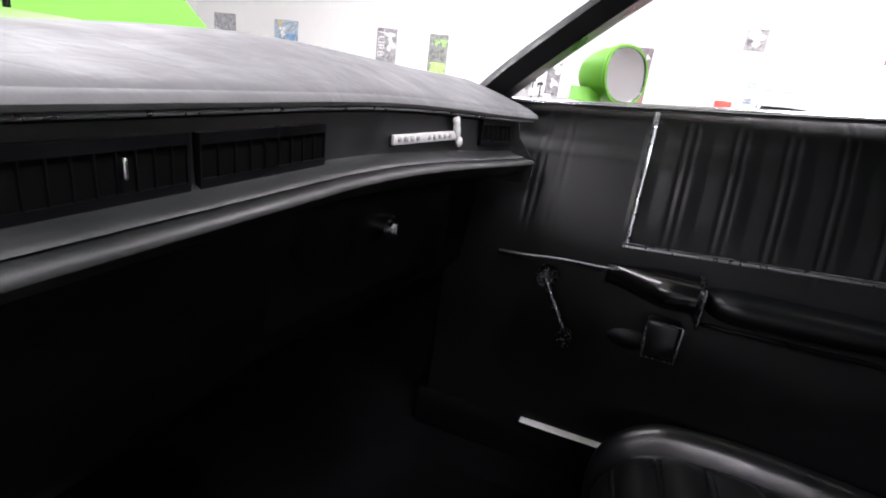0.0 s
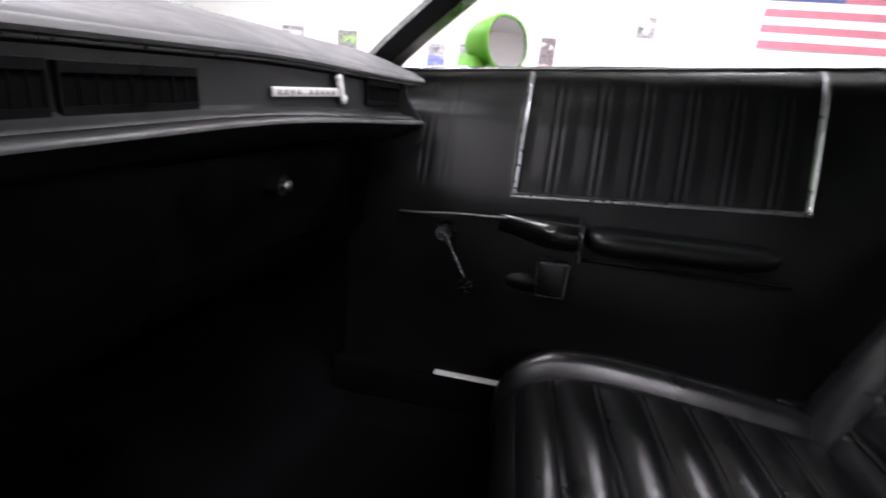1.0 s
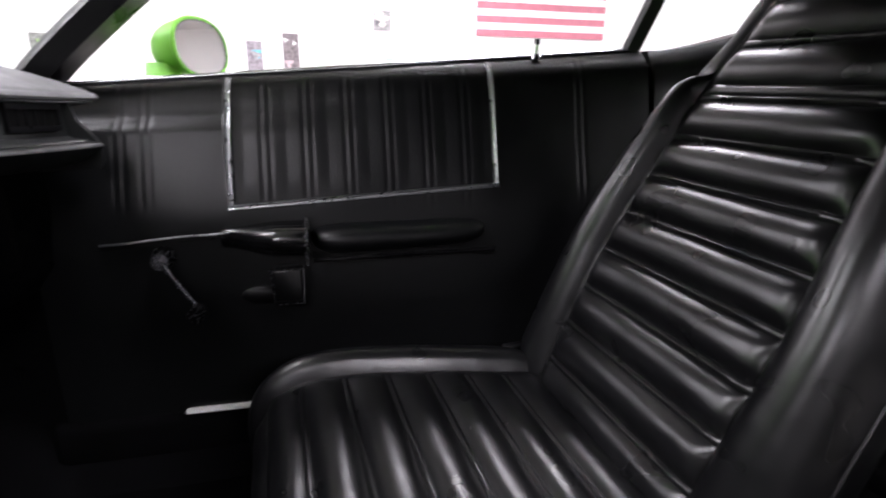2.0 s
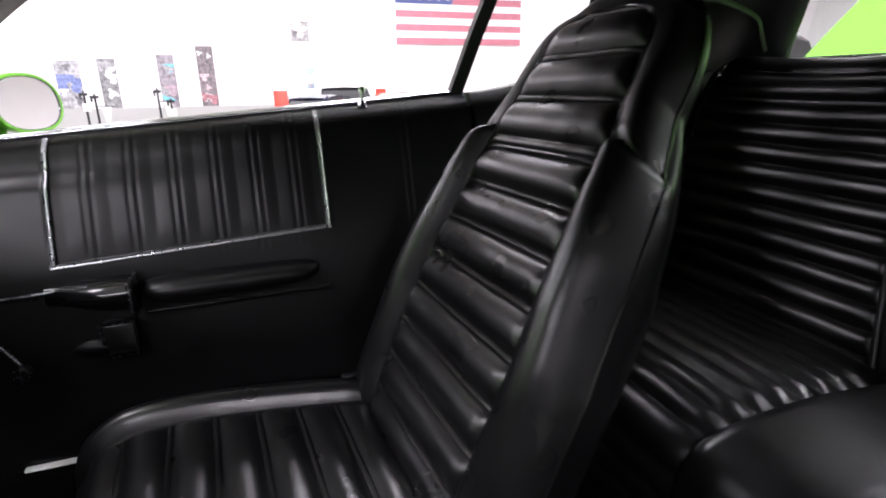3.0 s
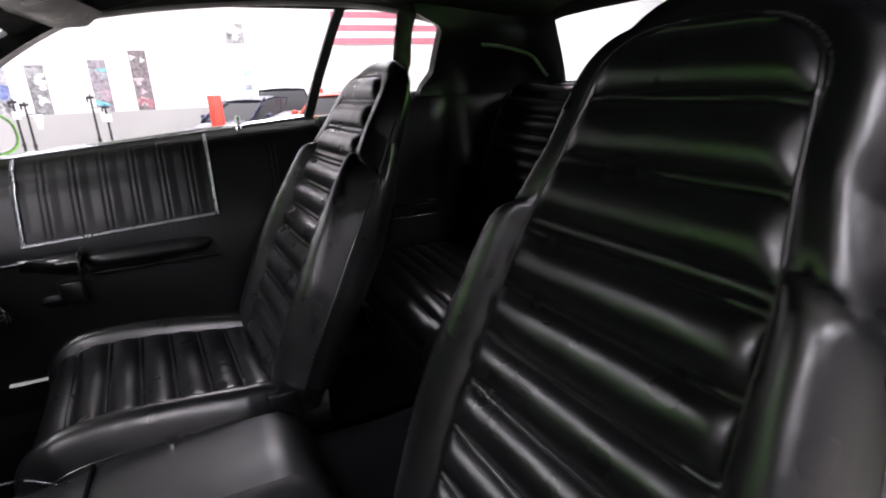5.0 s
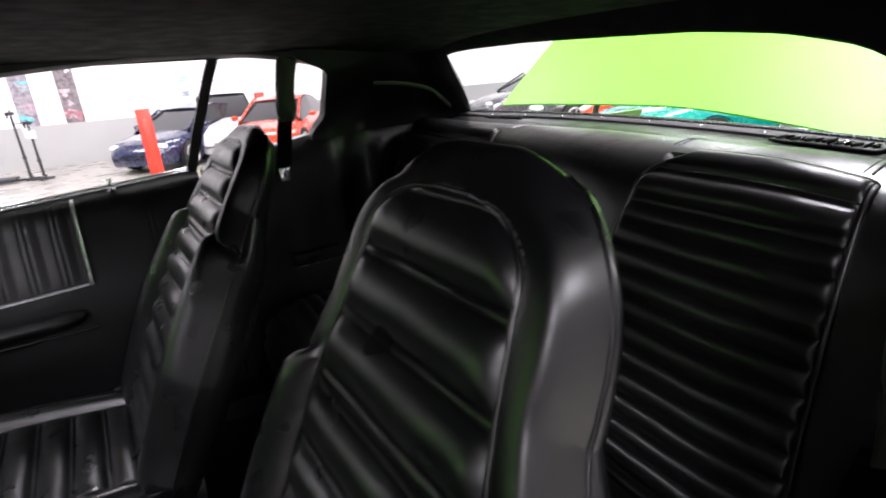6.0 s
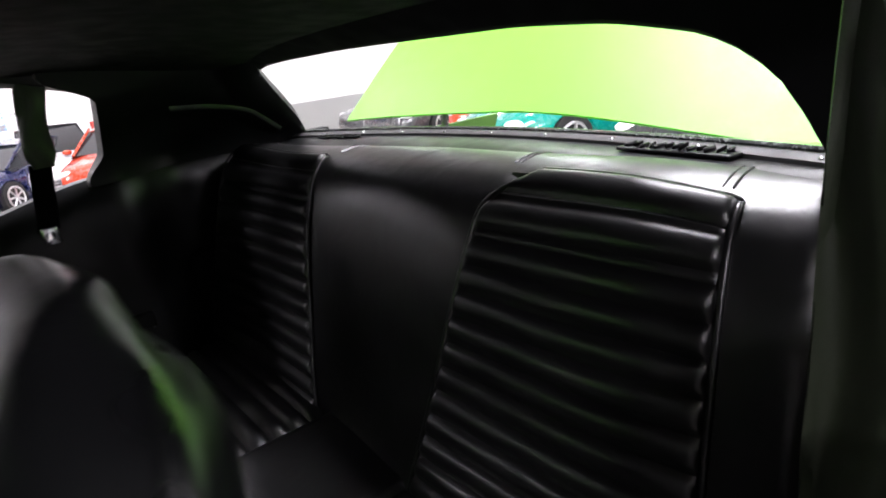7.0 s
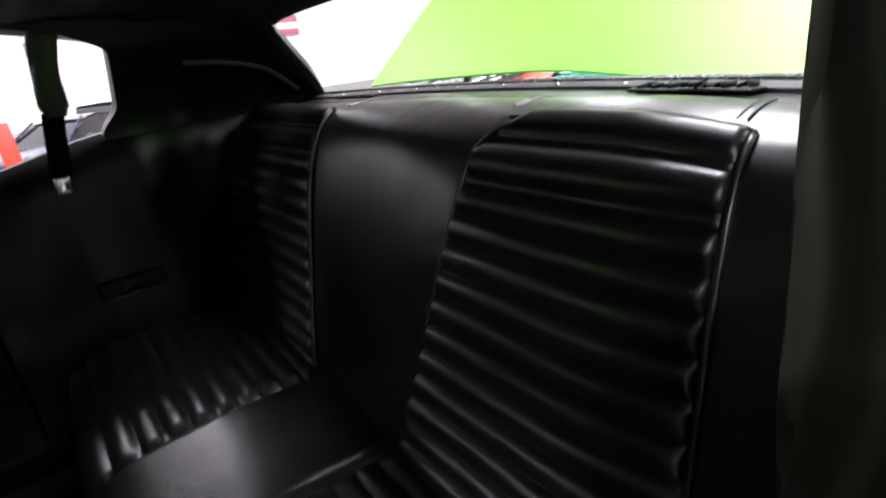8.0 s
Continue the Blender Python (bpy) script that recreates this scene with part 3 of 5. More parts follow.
    sweep(bm, [(0.634, -0.066, 0.605), (0.634, -0.121, 0.605), (0.634, -0.119, 0.541), (0.634, -0.071, 0.541)], [(-0.0018, -0.0025), (-0.0018, 0.0018), (0.0018, 0.0018), (0.0018, -0.0025)], closed=True, up=(1, 0, 0))
    part("latch_frame", bm, DIMCHROME, latch, "chrome frame")
    bm = bmesh.new()
    ball(bm, (0.668, -0.050, 0.548), 0.034, (0.35, 1.2, 0.55))
    part("latch_scoop", bm, PLASTIC, latch)
    # window crank
    bm = bmesh.new()
    cyl(bm, (0.672, 0.108, 0.626), (0.645, 0.108, 0.626), 0.020, 0.015, 20)
    crank = part("window_crank", bm, DIMCHROME, door, "chrome window crank with clear knob")
    bm = bmesh.new()
    sweep(bm, [(0.648, 0.108, 0.628), (0.645, 0.094, 0.602), (0.642, 0.074, 0.568), (0.640, 0.057, 0.542)], [(0.005 * math.cos(math.pi * q / 5), 0.0035 * math.sin(math.pi * q / 5)) for q in range(10)], up=(1, 0, 0))
    part("crank_arm", bm, DIMCHROME, crank)
    bm = bmesh.new()
    cyl(bm, (0.645, 0.056, 0.540), (0.61, 0.056, 0.540), 0.011, 0.014, 16)
    part("crank_knob", bm, DIMCHROME, crank)
    # lock button
    bm = bmesh.new()
    cyl(bm, (0.775, -0.583, belt(-0.583) - 0.004), (0.775, -0.583, belt(-0.583) + 0.006), 0.010, 0.006, 14)
    cyl(bm, (0.775, -0.583, belt(-0.583)), (0.775, -0.583, belt(-0.583) + 0.026), 0.0042, 0.0042, 12)
    cyl(bm, (0.775, -0.583, belt(-0.583) + 0.024), (0.775, -0.583, belt(-0.583) + 0.034), 0.0075, 0.006, 14)
    part("lock_button", bm, CHROME, door, "chrome lock button")
    bm = bmesh.new()
    ball(bm, (0.71, 0.222, 0.785), 0.017, (0.5, 1, 1))
    part("door_button", bm, PLASTIC, door, "round black plug")
    # edge of the raised window in the rear of the opening
    return door


closed_door = passenger_door()
hinge = Vector((-1.02, 0.30, 0.0))
open_door = copy_thing(closed_door, Matrix.Translation(hinge) @ Matrix.Rotation(math.radians(-68), 4, "Z") @ Matrix.Translation(-hinge) @ Matrix.Translation((-0.18, 0, 0)) @ Matrix.Diagonal((-1, 1, 1, 1)))
open_door.name = "driver_door"
tagged(open_door, "wide open driver door with black pleated vinyl panel", "car door")


def sill_y(x):
    """The rear window's lower edge, bowed back in the middle."""
    return -1.892 + 0.21 * (x - 0.20) ** 2


def car_body():
    car = thing("car_body", "lime green two-door coupe body with black interior trim", "car")
    # floor and tunnel
    bm = bmesh.new()
    rows = []
    for k in range(41):
        y = lerp(0.75, -1.9, k / 40)
        row = []
        for j in range(41):
            x = lerp(-0.93, 0.74, j / 40)
            z = 0.205 + 0.16 * math.exp(-((x - XC) / 0.13) ** 4) + 0.01 * noise.noise(Vector((x * 5, y * 5, 0)))
            z += 0.35 * smooth01((y - 0.35) / 0.35)
            z += 0.09 * smooth01((abs(x - XC) - 0.66) / 0.06)
            row.append((x, y, z))
        rows.append(row)
    grid(bm, rows)
    part("carpet", bm, CARPET, car, "black loop carpet over the tunnel")
    # sills with scuff plates, white for the light they reflect
    for x, nm in ((0.705, 1), (-0.82, -1)):
        bm = bmesh.new()
        box(bm, (x, -0.27, 0.285), (0.12, 1.2, 0.092), 0.02)
        part("sill", bm, CARPET, car)
        bm = bmesh.new()
        box(bm, (x - nm * 0.030, -0.10, 0.333), (0.056, 0.41, 0.006), 0.002)
        part("scuff_plate", bm, SCUFF, car, "aluminium scuff plate with its reflection painted white")
    # windscreen pillars
    for sgn in (1, -1):
        mx = lambda x: x if sgn > 0 else 2 * XC - x - 0.10
        pts = curve_pts([(mx(0.775), 0.325, 0.87), (mx(0.765), 0.24, 0.955), (mx(0.745), 0.082, 1.085), (mx(0.72), -0.07, 1.195), (mx(0.69), -0.23, 1.275), (mx(0.67), -0.42, 1.325)], 24)
        bm = bmesh.new()
        sweep(bm, pts, [(-0.035, -0.022), (-0.04, 0.01), (-0.02, 0.026), (0.02, 0.026), (0.036, 0.012), (0.03, -0.02)], up=(0, 0.6, 0.8))
        part("windscreen_pillar", bm, PLASTIC, car, "black trimmed windscreen pillar")
    # side rails over the doors
    for sgn in (1, -1):
        mx = lambda x: x if sgn > 0 else 2 * XC - x - 0.10
        up_z = 0.0 if sgn > 0 else 0.035
        pts = curve_pts([(mx(0.695), -0.20, 1.262 + up_z), (mx(0.685), -0.42, 1.292 + up_z), (mx(0.68), -0.70, 1.312 + up_z), (mx(0.68), -0.93, 1.312 + up_z), (mx(0.69), -1.10, 1.296 + up_z), (mx(0.70), -1.26, 1.262 + up_z)], 30)
        bm = bmesh.new()
        sweep(bm, pts, [(-0.03, -0.004), (-0.03, 0.03), (0.03, 0.03), (0.03, -0.004), (0.015, -0.012), (-0.015, -0.012)])
        part("roof_rail", bm, RUBBER, car, "black roof rail weatherstrip")
    # headliner and roof skin
    def roof_z(x, y):
        u = (x - XC) / 0.76
        z = 1.345 - 0.030 * u**4 - 0.012 * u**2
        z -= 0.10 * smooth01((y + 0.35) / 0.32) + 0.028 * smooth01((-1.15 - y) / 0.45)
        return z

    for nm, dz, m_, lab in (("headliner", 0.0, CLOTH, "black headliner"), ("roof_skin", 0.035, LIME, "glossy lime green roof")):
        bm = bmesh.new()
        rows = []
        for k in range(41):
            y = lerp(-0.10, -1.635, k / 40)
            lim = 0.76
            rows.append([(XC + lim * (2 * j / 40 - 1), y, roof_z(XC + lim * (2 * j / 40 - 1), y) + dz) for j in range(41)])
        grid(bm, rows)
        solid(bm, 0.006)
        part(nm, bm, m_, car, lab)
    # rear window surround: its lower edge is the window's upper outline
    def head_z(x):
        outline = [(-0.79, 0.96), (-0.73, 1.05), (-0.700, 1.105), (-0.682, 1.140), (-0.64, 1.184), (-0.58, 1.219), (-0.46, 1.246), (-0.30, 1.262), (0.06, 1.275), (0.20, 1.279), (0.45, 1.280), (0.60, 1.276), (0.72, 1.256)]
        return sum(table(outline, x + 0.012 * q) for q in (-2, -1, 0, 1, 2)) / 5

    rows = []
    for k in range(61):
        x = lerp(-0.79, 0.70, k / 60)
        z = head_z(x)
        rows.append([(x, -1.66, z + 0.012), (x, -1.645, z + 0.002), (x, -1.63, z), (x, -1.615, z + 0.006), (x, -1.58, max(z + 0.02, 1.30)), (x, -1.50, 1.345)])
    bm = bmesh.new()
    grid(bm, rows)
    solid(bm, 0.004)
    part("rear_header", bm, CLOTH, car, "black rear window surround")
    bm = bmesh.new()
    box(bm, (-0.868, -1.62, 1.12), (0.22, 0.06, 0.50), 0.02)
    part("rear_corner_trim", bm, CLOTH, car, "black padded rear corner trim")
    # sail panels: quarter trim, C pillars
    for sgn in (1, -1):
        mx = lambda x: x if sgn > 0 else 2 * XC - x - 0.10
        # lower quarter trim beside the rear seat
        rows = []
        for k in range(41):
            y = lerp(-0.825 if sgn > 0 else -1.14, -1.98, k / 40)
            top = belt(y) if y > -1.24 else 1.054
            out = 0.135 * smooth01((-1.22 - y) / 0.22) if sgn > 0 else 0.0
            rows.append([(mx(out + table([(0.24, lerp(0.660, 0.72, (-0.85 - y) / 0.2)), (0.6, lerp(0.668, 0.715, (-0.85 - y) / 0.2)), (top - 0.02, 0.745), (top, 0.775)], z)) - sgn * groove(y, [-0.88 - 0.036 * g for g in range(20)], 0.0045, 0.004) * smooth01((z - 0.65) / 0.1), y, z) for z in [lerp(0.24, top, q / 16) for q in range(17)]] + [(mx(0.83 + out), y, top), (mx(0.84 + out), y, 0.24)])
        bm = bmesh.new()
        vs = grid(bm, rows, close_u=True)
        bm.faces.new(vs[0]), bm.faces.new(vs[-1])
        part("quarter_trim", bm, PANEL, car, "black vinyl rear quarter panel")
        if sgn > 0:
            bm = bmesh.new()
            box(bm, (0.712, -1.12, 0.655), (0.030, 0.17, 0.05), 0.010, 3)
            tray = part("ash_tray", bm, PLASTIC, car, "black ash tray in the quarter panel")
            bm = bmesh.new()
            box(bm, (0.697, -1.12, 0.634), (0.004, 0.165, 0.004), 0.001, 1)
            part("tray_lip", bm, DIMCHROME, tray, "thin bright lip")
        bm = bmesh.new()
        box(bm, (mx(0.80 if sgn < 0 else 0.86), -1.66, 0.47), (0.20, 0.62, 0.60), 0.04, 3)
        part("wheel_housing", bm, CARPET, car, "carpeted wheel housing beside the bench")
        # upper C pillar panel with its window cut-out edge
        rows = []
        for k in range(25):
            z = lerp(1.035, 1.335, k / 24)
            ya = -1.215 - 0.012 * smooth01((z - 1.05) / 0.2)
            if z < 1.12:
                ya += 0.045 * (1 - smooth01((z - 1.045) / 0.07))
            if z > 1.235:
                ya += 0.10 * smooth01((z - 1.235) / 0.06)
            ya -= 0.0 if sgn > 0 else 0.30
            yb = lerp(-1.84, -1.60, smooth01((z - 1.05) / 0.24) * 0.7 + 0.3 * (z - 1.05) / 0.28)
            row = []
            for q in range(31):
                f = q / 30
                y = lerp(ya, yb, f)
                x = 0.735 - 0.10 * smooth01((z - 1.05) / 0.30) + 0.018 * math.sin(math.pi * f) + (0.135 * smooth01((-1.22 - y) / 0.22) * (1 - smooth01((z - 1.03) / 0.24)) if sgn > 0 else 0.0)
                if f > 0.75:
                    x -= 0.05 * smooth01((f - 0.75) / 0.25)
                row.append((mx(x), y, z))
            rows.append(row)
        bm = bmesh.new()
        grid(bm, rows)
        solid(bm, -0.03 * sgn)
        sail = part("sail_panel", bm, PANEL, car, "black vinyl sail panel beside the rear window")
        if sgn > 0:
            track = curve_pts([(0, -1.40, 1.199), (0, -1.50, 1.192), (0, -1.62, 1.168), (0, -1.69, 1.130), (0, -1.75, 1.088)], 30)
            pts = []
            for q in track:
                ya_ = -1.185 - 0.055 * smooth01((q.z - 1.05) / 0.2)
                yb_ = lerp(-1.84, -1.60, smooth01((q.z - 1.05) / 0.24) * 0.7 + 0.3 * (q.z - 1.05) / 0.28)
                f = (q.y - ya_) / (yb_ - ya_)
                x = 0.735 - 0.10 * smooth01((q.z - 1.05) / 0.30) + 0.018 * math.sin(math.pi * f) + 0.135 * smooth01((-1.22 - q.y) / 0.22) * (1 - smooth01((q.z - 1.03) / 0.24)) - 0.05 * smooth01((f - 0.75) / 0.25)
                pts.append((x + 0.0025, q.y, q.z))
            bm = bmesh.new()
            sweep(bm, pts, [(-0.010, -0.005), (-0.007, 0.002), (0.007, 0.002), (0.010, -0.005), (0.007, -0.007), (-0.007, -0.007)], up=(1, 0, 0))
            part("raised_seam", bm, PANEL, sail)
        # quarter window post
        if sgn > 0:
            bm = bmesh.new()
            sweep(bm, [(mx(0.80), -0.800, 0.985), (mx(0.775), -0.842, 1.11), (mx(0.745), -0.895, 1.25), (mx(0.72), -0.925, 1.32)], [(-0.014, -0.012), (-0.014, 0.012), (0.014, 0.012), (0.014, -0.012)], up=(1, 0, 0))
            part("window_post", bm, RUBBER, car, "slim black quarter window post")
            bm = bmesh.new()
            box(bm, (0.79, -0.820, 0.59), (0.06, 0.050, 0.74), 0.008)
            part("door_seal", bm, RUBBER, car, "black rubber seal in the door gap")
        # outer quarter and fender
        rows = []
        for k in range(21):
            y = lerp(-0.83 if sgn > 0 else -1.35, -3.0, k / 20)
            rows.append([(mx(0.90 + 0.15 * smooth01((-1.0 - y) / 0.3) + 0.045 * math.sin(math.pi * q / 10) - 0.07 * (q / 10) ** 3), y, lerp(0.2, 0.955, q / 10)) for q in range(11)])
        bm = bmesh.new()
        grid(bm, rows)
        solid(bm, 0.012)
        part("quarter_skin", bm, LIME, car, "glossy lime green rear quarter")
        rows = []
        for k in range(21):
            y = lerp(0.33, 2.1, k / 20)
            rows.append([(mx(0.90 + 0.045 * math.sin(math.pi * q / 10) - 0.10 * (q / 10) ** 3), y, lerp(0.2, 0.87, q / 10)) for q in range(11)])
        bm = bmesh.new()
        grid(bm, rows)
        solid(bm, 0.012)
        part("front_wing", bm, LIME, car, "glossy lime green front wing")
    # cowl with louvres below the windscreen
    bm = bmesh.new()
    rows = [[(XC + 0.84 * (2 * j / 20 - 1), 0.66 + 0.20 * k / 6 - 0.06 * (2 * j / 20 - 1) ** 2, 0.935 + 0.02 * k / 6 - 0.05 * (2 * j / 20 - 1) ** 4) for j in range(21)] for k in range(7)]
    grid(bm, rows)
    solid(bm, 0.01)
    part("cowl", bm, LIME, car, "lime green cowl panel")
    for k in range(34):
        bm = bmesh.new()
        box(bm, (-0.21 + 0.015 * k, 0.83, 0.960), (0.005, 0.012, 0.012), 0.001, 1)
        part("louvre", bm, HOLE, car)
    # rear shelf and deck
    bm = bmesh.new()
    rows = []
    for k in range(13):
        f = k / 12
        rows.append([(XC + 0.84 * (2 * j / 24 - 1), lerp(-1.66, sill_y(XC + 0.84 * (2 * j / 24 - 1)), f), 1.000 + 0.026 * smooth01(f * 1.6)) for j in range(25)])
    grid(bm, rows)
    solid(bm, -0.02)
    part("parcel_shelf", bm, PANEL, car, "black rear parcel shelf")
    pts = [(lerp(-0.80, 0.90, j / 30), sill_y(lerp(-0.80, 0.90, j / 30)), 1.048) for j in range(31)]
    bm = bmesh.new()
    sweep(bm, pts, [(-0.018, -0.016), (-0.018, 0.004), (-0.008, 0.010), (0.010, 0.010), (0.018, 0.002), (0.018, -0.016)])
    part("rear_window_sill", bm, RUBBER, car, "black rear window rubber and moulding")
    bm = bmesh.new()
    sweep(bm, [(x, y - 0.010, z + 0.014) for x, y, z in pts], ring(0.0042, 6))
    part("rear_moulding", bm, DIMCHROME, car, "thin bright moulding along the rear window")
    for j in range(2, 29, 3):
        bm = bmesh.new()
        ball(bm, (pts[j][0], pts[j][1] + 0.012, 1.054), 0.004)
        part("screw", bm, CHROME, car)
    bm = bmesh.new()
    rows = [[(XC + 0.86 * (2 * j / 24 - 1), lerp(sill_y(XC + 0.86 * (2 * j / 24 - 1)) - 0.02, -2.26, k / 4), 1.036 - 0.075 * k / 4) for j in range(25)] for k in range(5)]
    grid(bm, rows)
    solid(bm, -0.012)
    part("deck_filler", bm, LIME, car, "lime green deck panel behind the rear window")
    # glass
    rows = []
    for k in range(13):
        f = k / 12
        rows.append([(XC + lerp(0.82, 0.60, f) * (2 * j / 24 - 1), lerp(sill_y(XC + 0.82 * (2 * j / 24 - 1)) - 0.012, -1.60 - 0.04 * (1 - (2 * j / 24 - 1) ** 2), f), lerp(1.045, 1.325 - 0.04 * (2 * j / 24 - 1) ** 2, f)) for j in range(25)])
    bm = bmesh.new()
    grid(bm, rows)
    ob = part("rear_window", bm, GLASS, car, "clear curved rear window glass")
    ob.visible_shadow = False
    rows = []
    for k in range(13):
        f = k / 12
        rows.append([(XC + lerp(0.80, 0.66, f) * (2 * j / 24 - 1), lerp(0.66 - 0.34 * (2 * j / 24 - 1) ** 2, -0.05 - 0.14 * (2 * j / 24 - 1) ** 2, f), lerp(0.915, 1.29, f)) for j in range(25)])
    bm = bmesh.new()
    grid(bm, rows)
    ob = part("windscreen", bm, GLASS, car, "clear curved windscreen glass")
    ob.visible_shadow = False
    bm = bmesh.new()
    rows = [[(XC + 0.70 * (2 * j / 24 - 1), -0.06 - 0.14 * (2 * j / 24 - 1) ** 2 + dy, 1.285 + dz - 0.03 * (2 * j / 24 - 1) ** 4) for j in range(25)] for dy, dz in ((0.02, 0.03), (0.03, 0.0), (0.0, -0.015), (-0.06, -0.01), (-0.10, 0.02))]
    grid(bm, rows)
    solid(bm, 0.006)
    part("windscreen_header", bm, PLASTIC, car, "black windscreen header trim")
    for sgn, xk in ((1, 0.735), (-1, -0.86)):
        bm = bmesh.new()
        box(bm, (xk, 0.52, 0.54), (0.04, 0.47, 0.72), 0.01)
        part("kick_panel", bm, PLASTIC, car, "black kick panel")
    # firewall, trunk bulkhead
    bm = bmesh.new()
    box(bm, (XC, 0.74, 0.55), (1.66, 0.03, 0.70), 0.005)
    part("firewall", bm, CARPET, car)
    bm = bmesh.new()
    box(bm, (XC, -1.90, 0.58), (1.60, 0.02, 0.80), 0.005)
    part("trunk_bulkhead", bm, PLASTIC, car)
    return car


car_body()


def shelf_vent(x, y, z, turn, label):
    """A low slotted outlet on the rear shelf with loose-looking fins."""
    ob = thing("shelf_vent", label, "air vent", "shelf vents")
    m = Matrix.Translation((x, y, z)) @ Matrix.Rotation(math.radians(turn), 4, "Z")
    bm = bmesh.new()
    box(bm, (0, 0, -0.003), (0.20, 0.040, 0.006), 0.002)
    bmesh.ops.transform(bm, matrix=m, verts=bm.verts)
    part("vent_base", bm, PLASTIC, ob)
    rnd = random.Random(int(abs(x) * 100))
    for k in range(13):
        bm = bmesh.new()
        box(bm, (-0.084 + 0.014 * k, 0.006 * rnd.uniform(-1, 1), 0.002 + 0.003 * rnd.random()), (0.004, 0.030 * rnd.uniform(0.6, 1.1), 0.007), 0.0015, 1, Matrix.Rotation(rnd.uniform(-0.5, 0.5), 4, "Y") @ Matrix.Rotation(rnd.uniform(-0.4, 0.4), 4, "Z"))
        bmesh.ops.transform(bm, matrix=m, verts=bm.verts)
        part("fin", bm, HOLE if k % 2 else PLASTIC, ob)
    return ob


shelf_vent(-0.49, -1.757, 1.054, -12, "black slotted air outlet on the rear shelf")
shelf_vent(0.56, -1.81, 1.046, 8, "black slotted air outlet on the far rear shelf")


def dashboard():
    dash = thing("dashboard", "black padded dashboard with vents and lower knee panel", "dashboard")
    def bow(x):
        return -0.024 - 0.072 * max(0.0, (x - 0.20) / 0.46) ** 1.25

    def loft(prof, x0, x1, n, nm, m_, lab, bend=1.0):
        rows = []
        for k in range(n + 1):
            x = lerp(x0, x1, k / n)
            row = []
            for y, z in prof:
                row.append((x, y + bow(x) * bend * smooth01((0.75 - y) / 0.3), z - 0.02 * smooth01((x - 0.25) / 0.5) * (1 if z > 0.8 else 0) - (0.024 * smooth01((0.32 - x) / 0.40) * smooth01((y - 0.30) / 0.1) if z > 0.91 else 0.0)))
            rows.append(row)
        bm = bmesh.new()
        vs = grid(bm, rows, close_u=True)
        bm.faces.new(vs[0]), bm.faces.new(vs[-1])
        return part(nm, bm, m_, dash, lab)

    pad = [(0.70, 0.90), (0.66, 0.925), (0.60, 0.945), (0.52, 0.956), (0.46, 0.957), (0.42, 0.953), (0.37, 0.940), (0.33, 0.927), (0.305, 0.918), (0.297, 0.9145), (0.2945, 0.9115), (0.2915, 0.912), (0.287, 0.909), (0.2845, 0.905), (0.286, 0.9015), (0.292, 0.900), (0.302, 0.899), (0.304, 0.895), (0.32, 0.893), (0.6, 0.86)]
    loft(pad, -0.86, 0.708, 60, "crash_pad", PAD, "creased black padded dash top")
    face = [(0.305, 0.897), (0.298, 0.894), (0.2975, 0.860), (0.2965, 0.850), (0.290, 0.8465), (0.272, 0.8445), (0.269, 0.8415), (0.36, 0.84), (0.36, 0.90)]
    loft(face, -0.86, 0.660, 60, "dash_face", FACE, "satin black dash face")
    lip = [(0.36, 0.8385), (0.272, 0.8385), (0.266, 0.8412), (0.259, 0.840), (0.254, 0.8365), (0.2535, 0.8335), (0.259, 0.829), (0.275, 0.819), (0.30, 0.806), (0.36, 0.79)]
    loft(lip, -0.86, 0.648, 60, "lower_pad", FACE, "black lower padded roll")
    knee = [(0.40, 0.80), (0.372, 0.795), (0.366, 0.70), (0.372, 0.62), (0.40, 0.58), (0.46, 0.57), (0.46, 0.80)]
    loft(knee, -0.86, 0.690, 30, "knee_panel", PLASTIC, "black lower panel with glove box")

    # rounded end that closes the dash beside the door
    bm = bmesh.new()
    rows = []
    for k in range(9):
        f = k / 8
        x = 0.644 + 0.034 * math.sin(0.5 * math.pi * f)
        front = 0.2560 + bow(0.645) + 0.040 * (1 - math.cos(0.5 * math.pi * f))
        rows.append([(x, front + dy, z - 0.0175) for dy, z in ((0.006, 0.800), (0.0, 0.812), (0.0, 0.832), (0.004, 0.842), (0.010, 0.850), (0.028, 0.872), (0.034, 0.898), (0.12, 0.900), (0.12, 0.795))])
    vs = grid(bm, rows, close_u=True)
    bm.faces.new(vs[0]), bm.faces.new(vs[-1])
    part("end_cap", bm, FACE, dash, "rounded satin black dash end")
    # thin bright bead under the pad's front edge
    bm = bmesh.new()
    run = [lerp(-0.86, 0.70, k / 50) for k in range(51)]
    sweep(bm, [(x, 0.2895 + bow(x) * smooth01(0.4605 / 0.3), 0.8985 - 0.02 * smooth01((x - 0.25) / 0.5)) for x in run], ring(0.0016, 6))
    part("pad_bead", bm, TRIM, dash, "thin grey bead under the pad")

    # vents
    def vent(x0, x1, z0, z1, n):
        yy = lambda x: 0.2955 + bow(x)
        zz = lambda x, z: z - 0.02 * smooth01((x - 0.25) / 0.5)
        bm = bmesh.new()
        pts = [(x0, yy(x0), zz(x0, z0)), (x1, yy(x1), zz(x1, z0)), (x1, yy(x1), zz(x1, z1)), (x0, yy(x0), zz(x0, z1))]
        sweep(bm, pts, [(-0.004, -0.005), (-0.004, 0.004), (0.004, 0.004), (0.004, -0.005)], closed=True, up=(0, -1, 0))
        v = part("air_vent", bm, PLASTIC, dash, "black rectangular air vent")
        # black plate on the face, standing for the shade inside the vent
        bm = bmesh.new()
